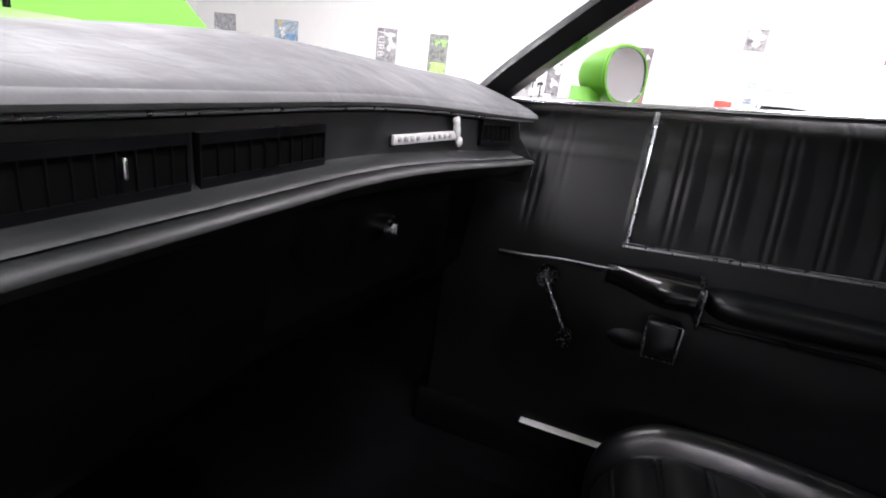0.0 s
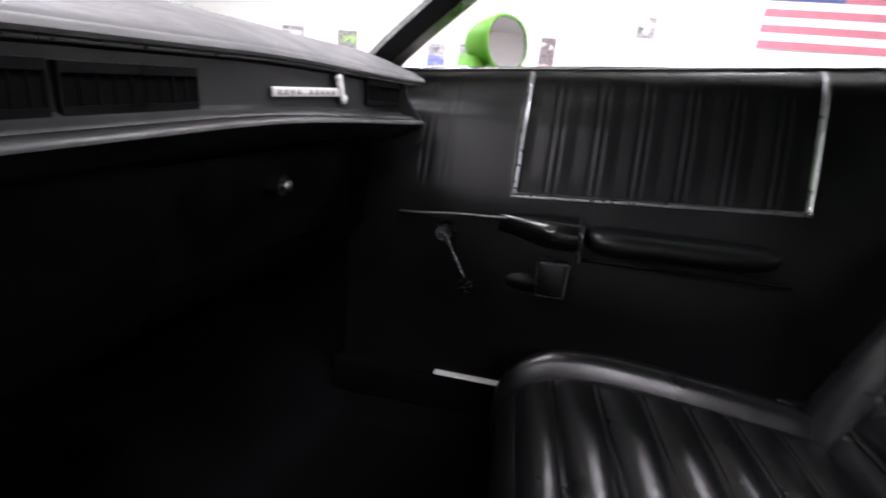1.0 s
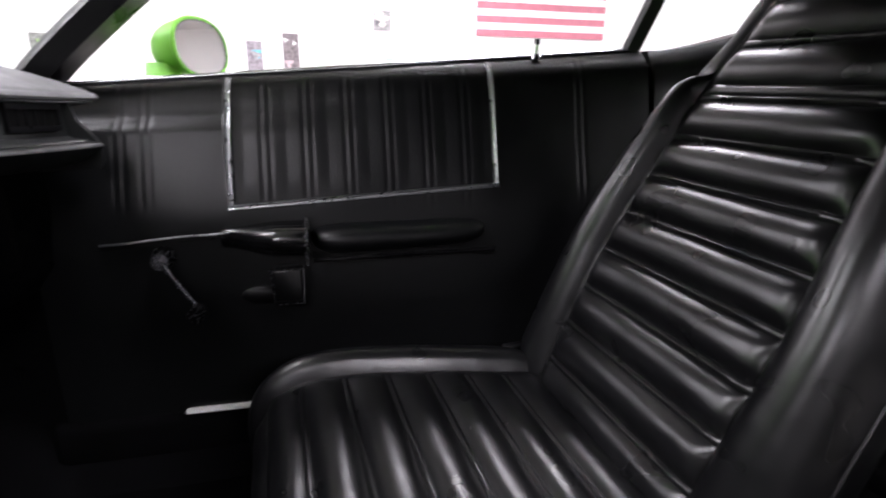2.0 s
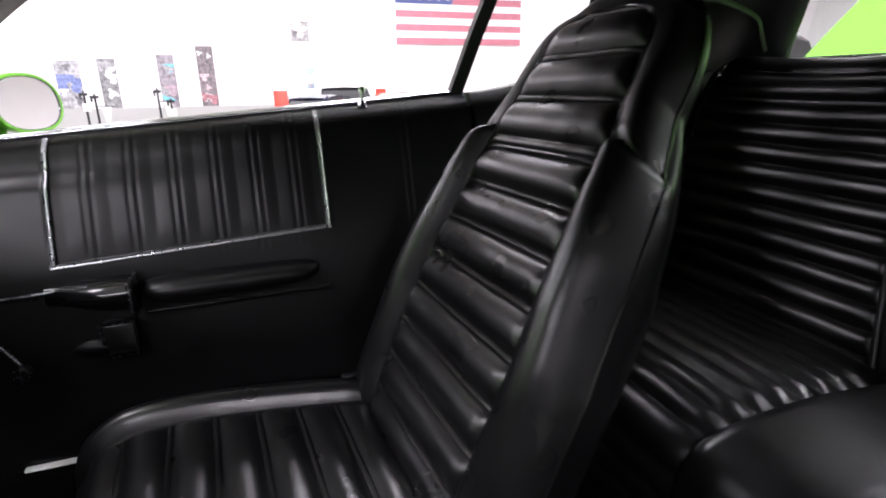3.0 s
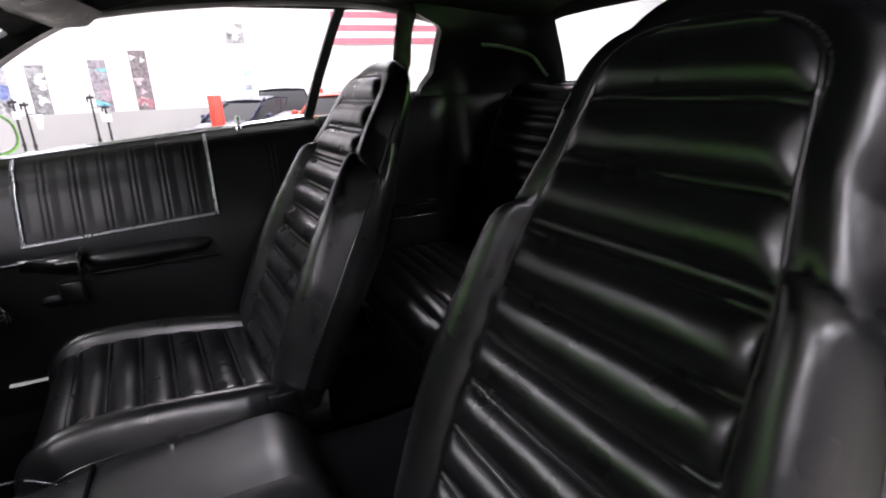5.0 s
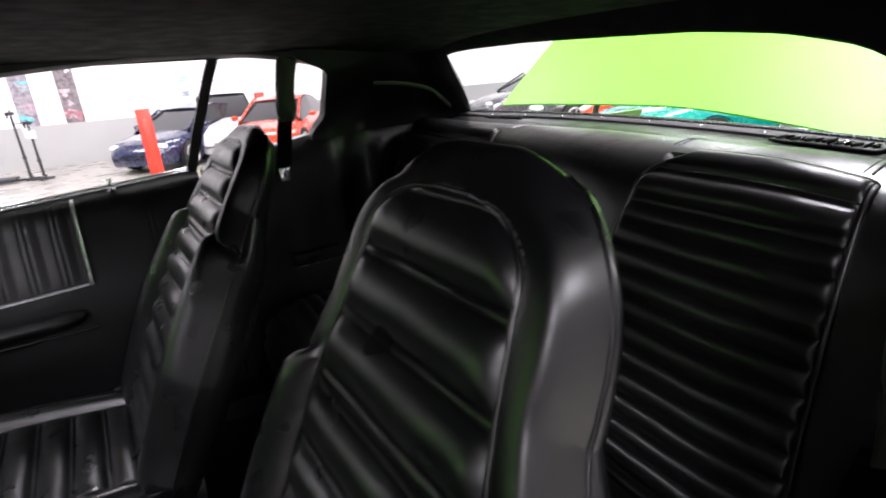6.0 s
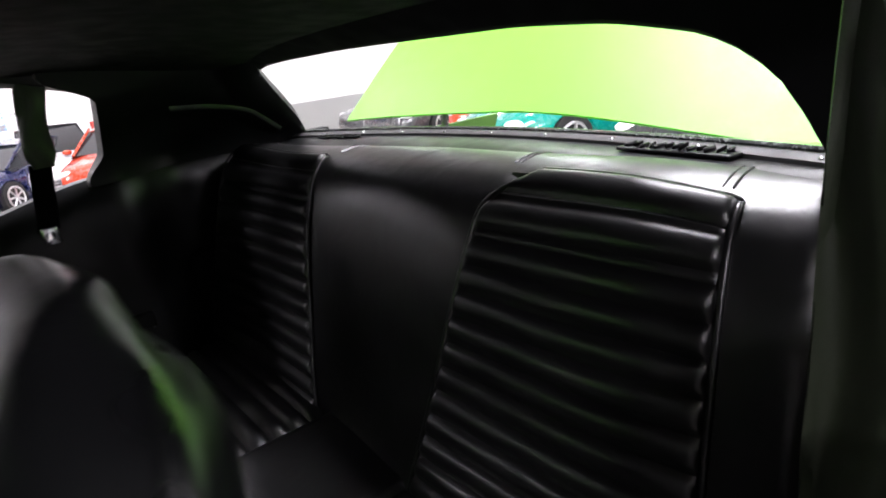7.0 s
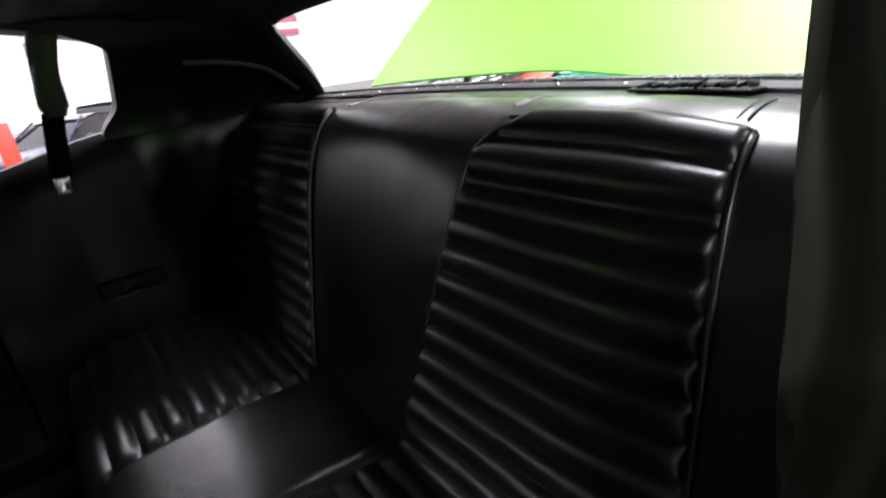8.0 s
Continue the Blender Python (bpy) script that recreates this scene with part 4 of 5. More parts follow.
        plate(bm, [(p[0], p[1] - 0.002, p[2]) for p in pts], (0, 0.002, 0))
        part("vent_depth_shade", bm, HOLE, v)
        for k in range(1, n):
            x = lerp(x0, x1, k / n)
            bm = bmesh.new()
            box(bm, (x, yy(x) - 0.001, zz(x, (z0 + z1) / 2)), (0.0010, 0.006, (z1 - z0) - 0.004))
            part("slat", bm, PLASTIC, v)
        return v

    vent(-0.062, 0.050, 0.8495, 0.882, 9)
    vent(0.060, 0.203, 0.850, 0.881, 9)
    vent(0.53, 0.625, 0.862, 0.892, 6)
    # bright tab in the first vent
    bm = bmesh.new()
    box(bm, (0.002, 0.2885 + bow(0.0), 0.869), (0.003, 0.005, 0.013), 0.0014)
    part("vent_tab", bm, CHROME, dash)
    # glove box lid and knob
    rows = []
    for k in range(13):
        x = lerp(0.20, 0.62, k / 12)
        sink = 0.010 if k in (0, 12) else 0.0
        rows.append([(x, y + bow(x) + sink, z) for y, z in ((0.372, 0.782), (0.364, 0.780), (0.361, 0.70), (0.364, 0.642), (0.372, 0.640))])
    bm = bmesh.new()
    grid(bm, rows)
    part("glove_box_lid", bm, PLASTIC, dash, "black glove box lid")
    bm = bmesh.new()
    cyl(bm, (0.411, 0.318, 0.735), (0.411, 0.296, 0.733), 0.013, 0.016, 20)
    cyl(bm, (0.411, 0.298, 0.733), (0.411, 0.290, 0.733), 0.010, 0.008, 20)
    box(bm, (0.411, 0.288, 0.733), (0.004, 0.008, 0.016), 0.001)
    part("lock_knob", bm, CHROME, dash, "chrome glove box lock")
    # badge: bright plate with dark marks and a plain ornament
    def tilt(x):
        return math.atan2(bow(x + 0.05) - bow(x - 0.05), 0.1)

    xb = 0.382
    m = Matrix.Translation((xb, 0.2925 + bow(xb), 0.864)) @ Matrix.Rotation(tilt(xb), 4, "Z")
    bm = bmesh.new()
    box(bm, (0.004, 0, 0), (0.142, 0.004, 0.0115), 0.001)
    bmesh.ops.transform(bm, matrix=m, verts=bm.verts)
    badge = part("badge", bm, BADGE, dash, "bright metal name badge")
    bm = bmesh.new()
    for a, b, c, d in ((0.072, 0.014, 0.007, 0.012), (0.077, 0.003, 0.006, 0.012), (0.084, -0.009, 0.008, 0.007), (0.067, 0.020, 0.006, 0.004)):
        ball(bm, (a, -0.002, b), 1.0, (c, 0.003, d), 12, 8)
    bmesh.ops.transform(bm, matrix=m, verts=bm.verts)
    part("badge_ornament", bm, BADGE, badge)
    # the raised writing as plain dark bars
    bm = bmesh.new()
    for k in range(10):
        if k != 4:
            box(bm, (-0.056 + 0.0125 * k, -0.0024, 0.0002), (0.0062, 0.0012, 0.0052), 0.0004, 1)
    bmesh.ops.transform(bm, matrix=m, verts=bm.verts)
    part("badge_writing", bm, LETTER, badge, "row of dark raised marks")
    return dash


dashboard()


def console():
    con = thing("centre_console", "black vinyl centre console between the seats", "console")
    rows = []
    for k in range(31):
        f = k / 30
        y = lerp(0.50, -0.60, f)
        w = lerp(0.112, 0.115, smooth01(f * 1.2))
        h = lerp(0.40, 0.435, smooth01((f - 0.45) / 0.25)) + 0.12 * smooth01((0.25 - f) / 0.2) - 0.09 * smooth01((f - 0.93) / 0.07) ** 2
        rows.append([(XC - 0.02 + a * w, y, 0.24 + (h - 0.24) * b) for a, b in ((-1, 0), (-1.0, 0.5), (-0.98, 0.88), (-0.90, 0.98), (-0.6, 1.0), (0, 1.01), (0.6, 1.0), (0.90, 0.98), (0.98, 0.88), (1.0, 0.5), (1, 0))])
    bm = bmesh.new()
    vs = grid(bm, rows)
    bm.faces.new(vs[0]), bm.faces.new(vs[-1])
    part("console_body", bm, CONSOLE, con, "black grained console box")
    bm = bmesh.new()
    sweep(bm, [(0.022 + 0.026 * math.cos(2 * math.pi * q / 24), 0.43 + 0.026 * math.sin(2 * math.pi * q / 24), 0.518 + 0.006 * math.sin(2 * math.pi * q / 24)) for q in range(24)], ring(0.0028, 6), closed=True)
    part("console_ring", bm, CHROME, con, "thin chrome ring")
    # black strip drawn for the shade in the lid's joint
    bm = bmesh.new()
    box(bm, (XC - 0.02, -0.20, 0.425), (0.17, 0.006, 0.03), 0.002)
    part("lid_gap_shade", bm, HOLE, con)
    bm = bmesh.new()
    cyl(bm, (0.02, -0.33, 0.432), (0.02, -0.33, 0.442), 0.009, 0.008, 14)
    part("latch_button", bm, CHROME, con, "small chrome latch button")
    bm = bmesh.new()
    sweep(bm, [(XC + 0.075 - 0.05 * smooth01((k - 5) / 5), lerp(0.02, -0.17, k / 10), 0.439) for k in range(11)], ring(0.0026, 6))
    part("edge_trim", bm, DIMCHROME, con, "thin chrome edge trim")
    bm = bmesh.new()
    cyl(bm, (XC, 0.10, 0.42), (XC, 0.13, 0.56), 0.008, 0.008, 12)
    lever = part("shift_lever", bm, CHROME, con, "chrome shift lever")
    bm = bmesh.new()
    ball(bm, (XC, 0.133, 0.575), 0.022)
    part("shift_knob", bm, PLASTIC, lever)
    return con


console()


def side_mirror():
    mir = thing("side_mirror", "lime green bullet-shaped door mirror", "car mirror")
    c = Vector((0.975, 0.078, 0.977))
    turn = Matrix.Translation(c) @ Matrix.Rotation(math.radians(-28), 4, "Z") @ Matrix.Rotation(math.radians(-5), 4, "X")
    a_, b_ = 0.078, 0.057

    def oval(r, y, n=32):
        return [turn @ Vector((a_ * r * math.copysign(abs(math.cos(q)) ** 0.85, math.cos(q)), y, b_ * r * math.copysign(abs(math.sin(q)) ** 0.85, math.sin(q)))) for q in [2 * math.pi * j / n for j in range(n)]]

    bm = bmesh.new()
    rows = [oval(math.sqrt(max(0.0, 1 - (1 - k / 14) ** 2.2)) * 0.98 + 0.02, 0.10 * (1 - k / 14) - 0.01) for k in range(15)]
    vs = grid(bm, rows, close_u=True)
    bm.faces.new(vs[0])
    body = part("mirror_shell", bm, LIME, mir, "glossy lime green mirror shell")
    bm = bmesh.new()
    sweep(bm, oval(0.985, -0.010), ring(0.0045, 6), closed=True, up=(0.5, 0.8, 0))
    part("mirror_rim", bm, LIME, body, "narrow lime green rim")
    bm = bmesh.new()
    sweep(bm, oval(0.94, -0.0115), ring(0.0018, 6), closed=True, up=(0.5, 0.8, 0))
    part("glass_edge", bm, DIMCHROME, body, "thin dark edge round the glass")
    bm = bmesh.new()
    vs = [bm.verts.new(q) for q in oval(0.965, -0.0112)]
    bm.faces.new(vs)
    part("mirror_face", bm, MIRROR, body, "mirror glass", smooth=False)
    bm = bmesh.new()
    rows = []
    for k in range(9):
        f = k / 8
        p = Vector((0.88, 0.13, 0.86)).lerp(c + Vector((-0.022, 0.062, -0.030)), f)
        r = lerp(0.050, 0.026, smooth01(f * 1.3))
        rows.append([p + Vector((r * math.cos(a), 1.25 * r * math.sin(a), 0)) for a in [2 * math.pi * j / 16 for j in range(16)]])
    grid(bm, rows, close_u=True)
    part("mirror_foot", bm, LIME, mir, "tapered lime green foot")
    return mir


side_mirror()


def inside_mirror():
    mir = thing("rear_view_mirror", "grey rear-view mirror hanging from the windscreen header", "car mirror")
    m = Matrix.Translation((0.02, -0.37, 1.262)) @ Matrix.Rotation(math.radians(19), 4, "Z") @ Matrix.Rotation(math.radians(-14), 4, "X")
    bm = bmesh.new()
    box(bm, (0, 0, 0), (0.29, 0.022, 0.062), 0.010, 3)
    bmesh.ops.transform(bm, matrix=m, verts=bm.verts)
    part("mirror_case", bm, STEEL, mir, "grey metal case")
    bm = bmesh.new()
    box(bm, (0, -0.0125, 0), (0.272, 0.002, 0.048), 0.0008, 1)
    bmesh.ops.transform(bm, matrix=m, verts=bm.verts)
    part("mirror_face", bm, MIRROR, mir, "mirror glass")
    bm = bmesh.new()
    cyl(bm, (0.02, -0.36, 1.275), (0.02, -0.27, 1.315), 0.007, 0.009, 12)
    part("mirror_arm", bm, CHROME, mir)
    return mir


inside_mirror()


def panel_lid(name, label, rows, category):
    ob = thing(name, label, category)
    bm = bmesh.new()
    grid(bm, rows)
    solid(bm, 0.008)
    part("lid_skin", bm, LIME, ob, "glossy lime green steel skin")
    return ob


# raised boot lid behind the rear window
rows = []
for k in range(17):
    f = k / 16
    rows.append([(0.0 + (2 * j / 24 - 1) * lerp(1.02, 1.03, f), -2.14 - 0.80 * f + 0.03 * math.sin(math.pi * f) - 0.05 * (1 - (2 * j / 24 - 1) ** 2), 1.058 + 0.62 * f - 0.012 * (2 * j / 24 - 1) ** 4 - 0.095 * smooth01((0.62 - j / 24) / 0.50)) for j in range(25)])
boot = panel_lid("boot_lid", "raised lime green boot lid behind the rear window", rows, "car lid")
for sx in (-0.55, 0.55):
    bm = bmesh.new()
    sweep(bm, curve_pts([(XC + sx, -2.22, 0.98), (XC + sx, -2.20, 1.03), (XC + sx, -2.22, 1.07), (XC + sx, -2.28, 1.14)], 12), ring(0.012, 8), up=(1, 0, 0))
    part("hinge_arm", bm, BLACKM, boot)
# raised bonnet ahead of the windscreen
rows = []
for k in range(17):
    f = k / 16
    rows.append([(XC + (2 * j / 24 - 1) * lerp(0.82, 0.78, f), 0.92 + 0.90 * f, 0.955 + 0.78 * f - 0.03 * (2 * j / 24 - 1) ** 4) for j in range(25)])
panel_lid("bonnet", "raised lime green bonnet ahead of the windscreen", rows, "car lid")


def shoulder_belt(x, y, z_top, z_knot, z_low, lean, label, across=False):
    belt_ob = thing("seat_belt", label, "seat belt", "shoulder belts")

    def put(u, v, z):
        """u: along the strap's flat side, v: through it."""
        return Vector((x + u, y + v, z)) if across else Vector((x + v, y + u, z))

    wide = 0.030 if across else 0.029
    bm = bmesh.new()
    rows = []
    for k in range(29):
        f = k / 28
        z = lerp(z_top, z_knot, f)
        sway = lean * smooth01(f) + 0.006 * math.sin(f * 5)
        w = wide * (1.0 - 0.30 * smooth01((f - 0.85) / 0.15) + 0.05 * math.sin(f * 9))
        row = []
        for j in range(20):
            a = 2 * math.pi * j / 20
            fold = (0.0085 if across else 0.005) * math.sin(3 * a + 5 * f + 2.0 * math.sin(7 * f)) + 0.009 * math.sin(a)
            row.append(put(sway + w * math.cos(a), fold, z))
        rows.append(row)
    vs = grid(bm, rows, close_u=True)
    bm.faces.new(vs[0]), bm.faces.new(vs[-1])
    part("sleeve", bm, BELT, belt_ob, "folded black belt webbing with painted green bounce light" if across else "folded black belt webbing")
    if across:
        for sgn in (-1, 1):
            bm = bmesh.new()
            rows = []
            for q in range(13):
                f = q / 12
                u = sgn * 0.026 * (1 - f)
                z = z_top - 0.10 - 0.085 * f
                rows.append([put(u + du, 0.016 + 0.006 * math.sin(math.pi * f) + dv, z + dz) for du, dv, dz in ((-0.005, 0.0, -0.012), (0.0, 0.005, 0.0), (0.005, 0.0, 0.012), (0.0, -0.004, 0.0))])
            vs = grid(bm, rows, close_u=True)
            bm.faces.new(vs[0]), bm.faces.new(vs[-1])
            part("fold", bm, BELT, belt_ob)
    bm = bmesh.new()
    rows = []
    for k in range(15):
        f = k / 14
        z = lerp(z_knot + 0.01, z_low, f)
        sway = lean + 0.03 * f
        row = [put(sway + q * wide * (0.95 if across else 0.78), 0.004 * math.sin(f * 7) + dv, z) for q, dv in ((-1, -0.002), (-1, 0.002), (1, 0.002), (1, -0.002))]
        rows.append(row)
    vs = grid(bm, rows, close_u=True)
    bm.faces.new(vs[0]), bm.faces.new(vs[-1])
    part("webbing", bm, CARPET, belt_ob)
    bm = bmesh.new()
    box(bm, put(lean + 0.03, -0.004, z_low - 0.012), (0.012, 0.034, 0.044) if not across else (0.034, 0.012, 0.044), 0.004)
    part("tongue", bm, CHROME, belt_ob, "chrome belt tongue")
    return belt_ob


shoulder_belt(0.672, -1.115, 1.30, 1.108, 0.965, 0.035, "black shoulder belt hanging with a chrome tongue")
shoulder_belt(-0.804, -1.33, 1.36, 0.78, 0.60, 0.0, "black shoulder belt hanging beside the open driver side", True)


# ---- workshop ----
def room():
    x0, x1, y0, y1 = -11.0, WALL, BACK, 12.5
    bm = bmesh.new()
    box(bm, ((x0 + x1) / 2, (y0 + y1) / 2, FLOOR - 0.1), (x1 - x0 + 1, y1 - y0 + 1, 0.2))
    tagged(part("floor", bm, EPOXY, smooth=False), "pale beige sealed workshop floor", "floor", kind="structure")
    bm = bmesh.new()
    box(bm, ((x0 + x1) / 2, (y0 + y1) / 2, ROOM_Z + 0.1), (x1 - x0 + 1, y1 - y0 + 1, 0.2))
    tagged(part("ceiling", bm, CEIL, smooth=False), "white workshop ceiling", "ceiling", kind="structure")
    # The west wall stays out of view; its grey tones down reflections inside.
    for nm, c, s in (("wall_east", (x1 + 0.1, (y0 + y1) / 2, 2.2), (0.2, y1 - y0, 5.0)), ("wall_west", (x0 - 0.1, (y0 + y1) / 2, 2.2), (0.2, y1 - y0, 5.0)), ("wall_south", ((x0 + x1) / 2, y0 - 0.1, 2.2), (x1 - x0, 0.2, 5.0)), ("wall_north", ((x0 + x1) / 2, y1 + 0.1, 2.2), (x1 - x0, 0.2, 5.0))):
        bm = bmesh.new()
        box(bm, c, s)
        tagged(part(nm, bm, DIM_WALL if nm == "wall_west" else WHITE, smooth=False), "unseen workshop wall, greyed to dim its reflection in the car" if nm == "wall_west" else "bright white painted workshop wall", "wall", kind="structure")
    bm = bmesh.new()
    box(bm, (x1 - 0.01, (y0 + y1) / 2, (FLOOR + 0.72) / 2), (0.02, y1 - y0, 0.72 - FLOOR))
    tagged(part("dado_east", bm, GREY, smooth=False), "grey painted band along the wall foot", "wall", kind="structure")
    bm = bmesh.new()
    box(bm, ((x0 + x1) / 2, y0 + 0.01, (FLOOR + 0.72) / 2), (x1 - x0, 0.02, 0.72 - FLOOR))
    tagged(part("dado_south", bm, GREY, smooth=False), "grey painted band along the wall foot", "wall", kind="structure")


room()


# wall posters, pictures and flag
def poster(y0, y1, z0, z1, base, blobs, label, on_back=False):
    """A print on the wall: a thin board with abstract coloured shapes, inks blended pale as if overexposed."""
    ob = thing("poster", label, "poster", "wall posters")
    # The bright wall's washed-out look is mixed into every ink.
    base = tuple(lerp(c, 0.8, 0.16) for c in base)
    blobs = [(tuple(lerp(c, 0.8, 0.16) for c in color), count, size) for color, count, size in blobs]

    def at(u, v, d):
        a, z = lerp(y0, y1, u), lerp(z0, z1, v)
        return (a, BACK + d, z) if on_back else (WALL - d, a, z)

    bm = bmesh.new()
    plate(bm, [at(0, 0, 0.012), at(1, 0, 0.012), at(1, 1, 0.012), at(0, 1, 0.012)], (0, -0.01, 0) if on_back else (0.01, 0, 0))
    part("board", bm, mat("washed_out_ink", base, 0.5, vary=0.5, vary_scale=14), ob, smooth=False)
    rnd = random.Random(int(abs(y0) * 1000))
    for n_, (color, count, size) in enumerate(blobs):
        m_ = mat("washed_out_shape_ink", color, 0.5, vary=0.35, vary_scale=20)
        for c in range(count):
            cu, cv, r = rnd.uniform(0.18, 0.82), rnd.uniform(0.08, 0.92), size * rnd.uniform(0.6, 1.2)
            bm = bmesh.new()
            pts = []
            for q in range(14):
                a = 2 * math.pi * q / 14
                k = r * (1 + 0.4 * math.sin(3 * a + c) + 0.2 * math.sin(5 * a + 2 * c))
                u = min(0.98, max(0.02, cu + k * math.cos(a) / abs(y1 - y0)))
                v = min(0.98, max(0.02, cv + k * math.sin(a) / (z1 - z0)))
                pts.append(at(u, v, 0.014 + 0.001 * (n_ * 3 + c)))
            vs = [bm.verts.new(q) for q in pts]
            bm.faces.new(vs)
            part("printed_shape", bm, m_, ob, smooth=False)
    return ob


DK, MID, LT = (0.03, 0.03, 0.04), (0.25, 0.25, 0.27), (0.75, 0.75, 0.75)
poster(11.90, 11.15, 1.00, 1.76, (0.30, 0.30, 0.32), [(LT, 2, 0.16)], "grey photo poster on the white wall")
poster(9.85, 9.10, 1.00, 1.74, (0.35, 0.45, 0.55), [((0.1, 0.3, 0.6), 2, 0.2), ((0.7, 0.6, 0.2), 1, 0.12), (LT, 2, 0.1)], "blue photo poster on the white wall")
turbo = poster(6.75, 6.20, 0.72, 1.78, (0.26, 0.25, 0.27), [(MID, 2, 0.10), (LT, 3, 0.16)], "grey poster with a round pale shape")
txt = bpy.data.curves.new("poster_text", "FONT")
txt.body, txt.size = "TURB", 0.26
tob = new("poster_text", txt)
me = bpy.data.meshes.new_from_object(tob.evaluated_get(bpy.context.evaluated_depsgraph_get()))
bpy.data.objects.remove(tob)
me.transform(Matrix.Translation((WALL - 0.035, 6.70, 1.76)) @ Matrix.Rotation(math.radians(-90), 4, "Z") @ pose(0, 0, 0, 90, 0, 0) @ Matrix.Rotation(math.radians(-90), 4, "Z"))
me.materials.clear()
me.materials.append(FLAGWHITE)
new("printed_word", me).parent = turbo
poster(5.33, 4.85, 0.72, 1.76, (0.16, 0.17, 0.15), [((0.45, 0.75, 0.15), 3, 0.17), ((0.30, 0.55, 0.12), 2, 0.1), (LT, 1, 0.08)], "dark grey poster with lime green shapes")
poster(3.14, 2.72, 0.62, 1.62, (0.28, 0.28, 0.30), [((0.05, 0.10, 0.35), 2, 0.14), (DK, 2, 0.09), (LT, 1, 0.1)], "grey poster with a blue car-like shape")
poster(2.41, 2.10, 0.62, 1.65, (0.10, 0.10, 0.11), [(LT, 3, 0.09), (MID, 3, 0.08)], "dark poster with pale machine shapes")
poster(1.36, 1.05, 0.70, 1.73, (0.16, 0.13, 0.16), [((0.05, 0.45, 0.6), 2, 0.10), (MID, 2, 0.08), ((0.3, 0.2, 0.25), 2, 0.1)], "dark poster with turquoise shapes")
poster(0.62, 0.30, 0.70, 1.90, (0.08, 0.05, 0.06), [((0.5, 0.35, 0.38), 4, 0.08), (LT, 3, 0.06), ((0.3, 0.05, 0.08), 2, 0.09)], "dark red and black engine poster")
poster(-1.30, -1.68, 2.02, 2.42, (0.22, 0.22, 0.22), [(DK, 2, 0.07), ((0.6, 0.58, 0.52), 2, 0.12)], "small grey framed picture")
poster(-1.55, -1.72, 1.05, 1.47, (0.25, 0.45, 0.75), [(LT, 2, 0.08), (MID, 1, 0.06)], "narrow blue and white poster")
for k_, (a_, b_, col) in enumerate(((5.6, 5.2, (0.5, 0.08, 0.06)), (4.0, 3.7, (0.3, 0.3, 0.34)), (3.2, 2.9, (0.1, 0.12, 0.2)), (2.5, 2.2, DK), (1.7, 1.35, (0.4, 0.35, 0.28)), (0.8, 0.45, (0.2, 0.25, 0.3)), (-0.9, -1.2, (0.45, 0.4, 0.35)), (-1.5, -2.0, (0.6, 0.08, 0.06)), (-2.4, -2.7, DK))):
    poster(a_, b_, 1.05, 1.62, col, [(LT, 1, 0.08)], "small poster on the back wall", True)


def flag():
    fl = thing("flag", "large striped flag hanging flat on the white wall", "flag")
    y0, y1, z0, z1 = -3.62, -6.75, 1.99, 3.86
    step = (z1 - z0) / 13

    def cloth(ya, yb, za, zb, m_, nm, d):
        bm = bmesh.new()
        rows = [[(WALL - 0.03 - d - 0.010 * math.sin(3.0 * lerp(ya, yb, q / 24) + 1.2 * z), lerp(ya, yb, q / 24), z) for q in range(25)] for z in (za, (za + zb) / 2, zb)]
        grid(bm, rows)
        solid(bm, 0.004)
        return part(nm, bm, m_, fl)

    for k in range(13):
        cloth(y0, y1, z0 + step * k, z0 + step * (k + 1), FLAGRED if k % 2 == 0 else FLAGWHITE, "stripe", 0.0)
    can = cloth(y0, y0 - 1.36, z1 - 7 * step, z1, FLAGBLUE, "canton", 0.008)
    for r in range(9):
        for c in range(6 if r % 2 == 0 else 5):
            cy = y0 - 0.11 - 0.226 * c - (0.113 if r % 2 else 0)
            cz = z1 - 0.10 - 0.101 * r
            bm = bmesh.new()
            vs = [bm.verts.new((WALL - 0.062, cy + (0.042 if q % 2 == 0 else 0.017) * math.sin(math.pi * q / 5), cz + (0.042 if q % 2 == 0 else 0.017) * math.cos(math.pi * q / 5))) for q in range(10)]
            bm.faces.new(vs)
            part("star", bm, FLAGWHITE, can, smooth=False)
    return fl


flag()


def lift_column(x, y, h, label):
    ob = thing("lift_column", label, "car lift", "lift columns", at=(0, 0, 0))
    bm = bmesh.new()
    box(bm, (x, y, FLOOR + 0.01), (0.40, 0.40, 0.02), 0.004)
    part("foot_plate", bm, RED, ob)
    bm = bmesh.new()
    box(bm, (x, y, FLOOR + 0.02 + h / 2), (0.24, 0.17, h), 0.012)
    part("column", bm, RED, ob)
    bm = bmesh.new()
    box(bm, (x - 0.13, y, FLOOR + h * 0.50), (0.03, 0.07, h * 0.8), 0.006)
    part("slide", bm, RED, ob)
    return ob


lift_column(7.0, -0.72, 1.085, "bright red lift column on the workshop floor")
lift_column(1.2, -9.0, 1.0, "bright red lift column behind the car")
lift_column(10.9, -2.95, 1.1, "red lift column between parked cars")


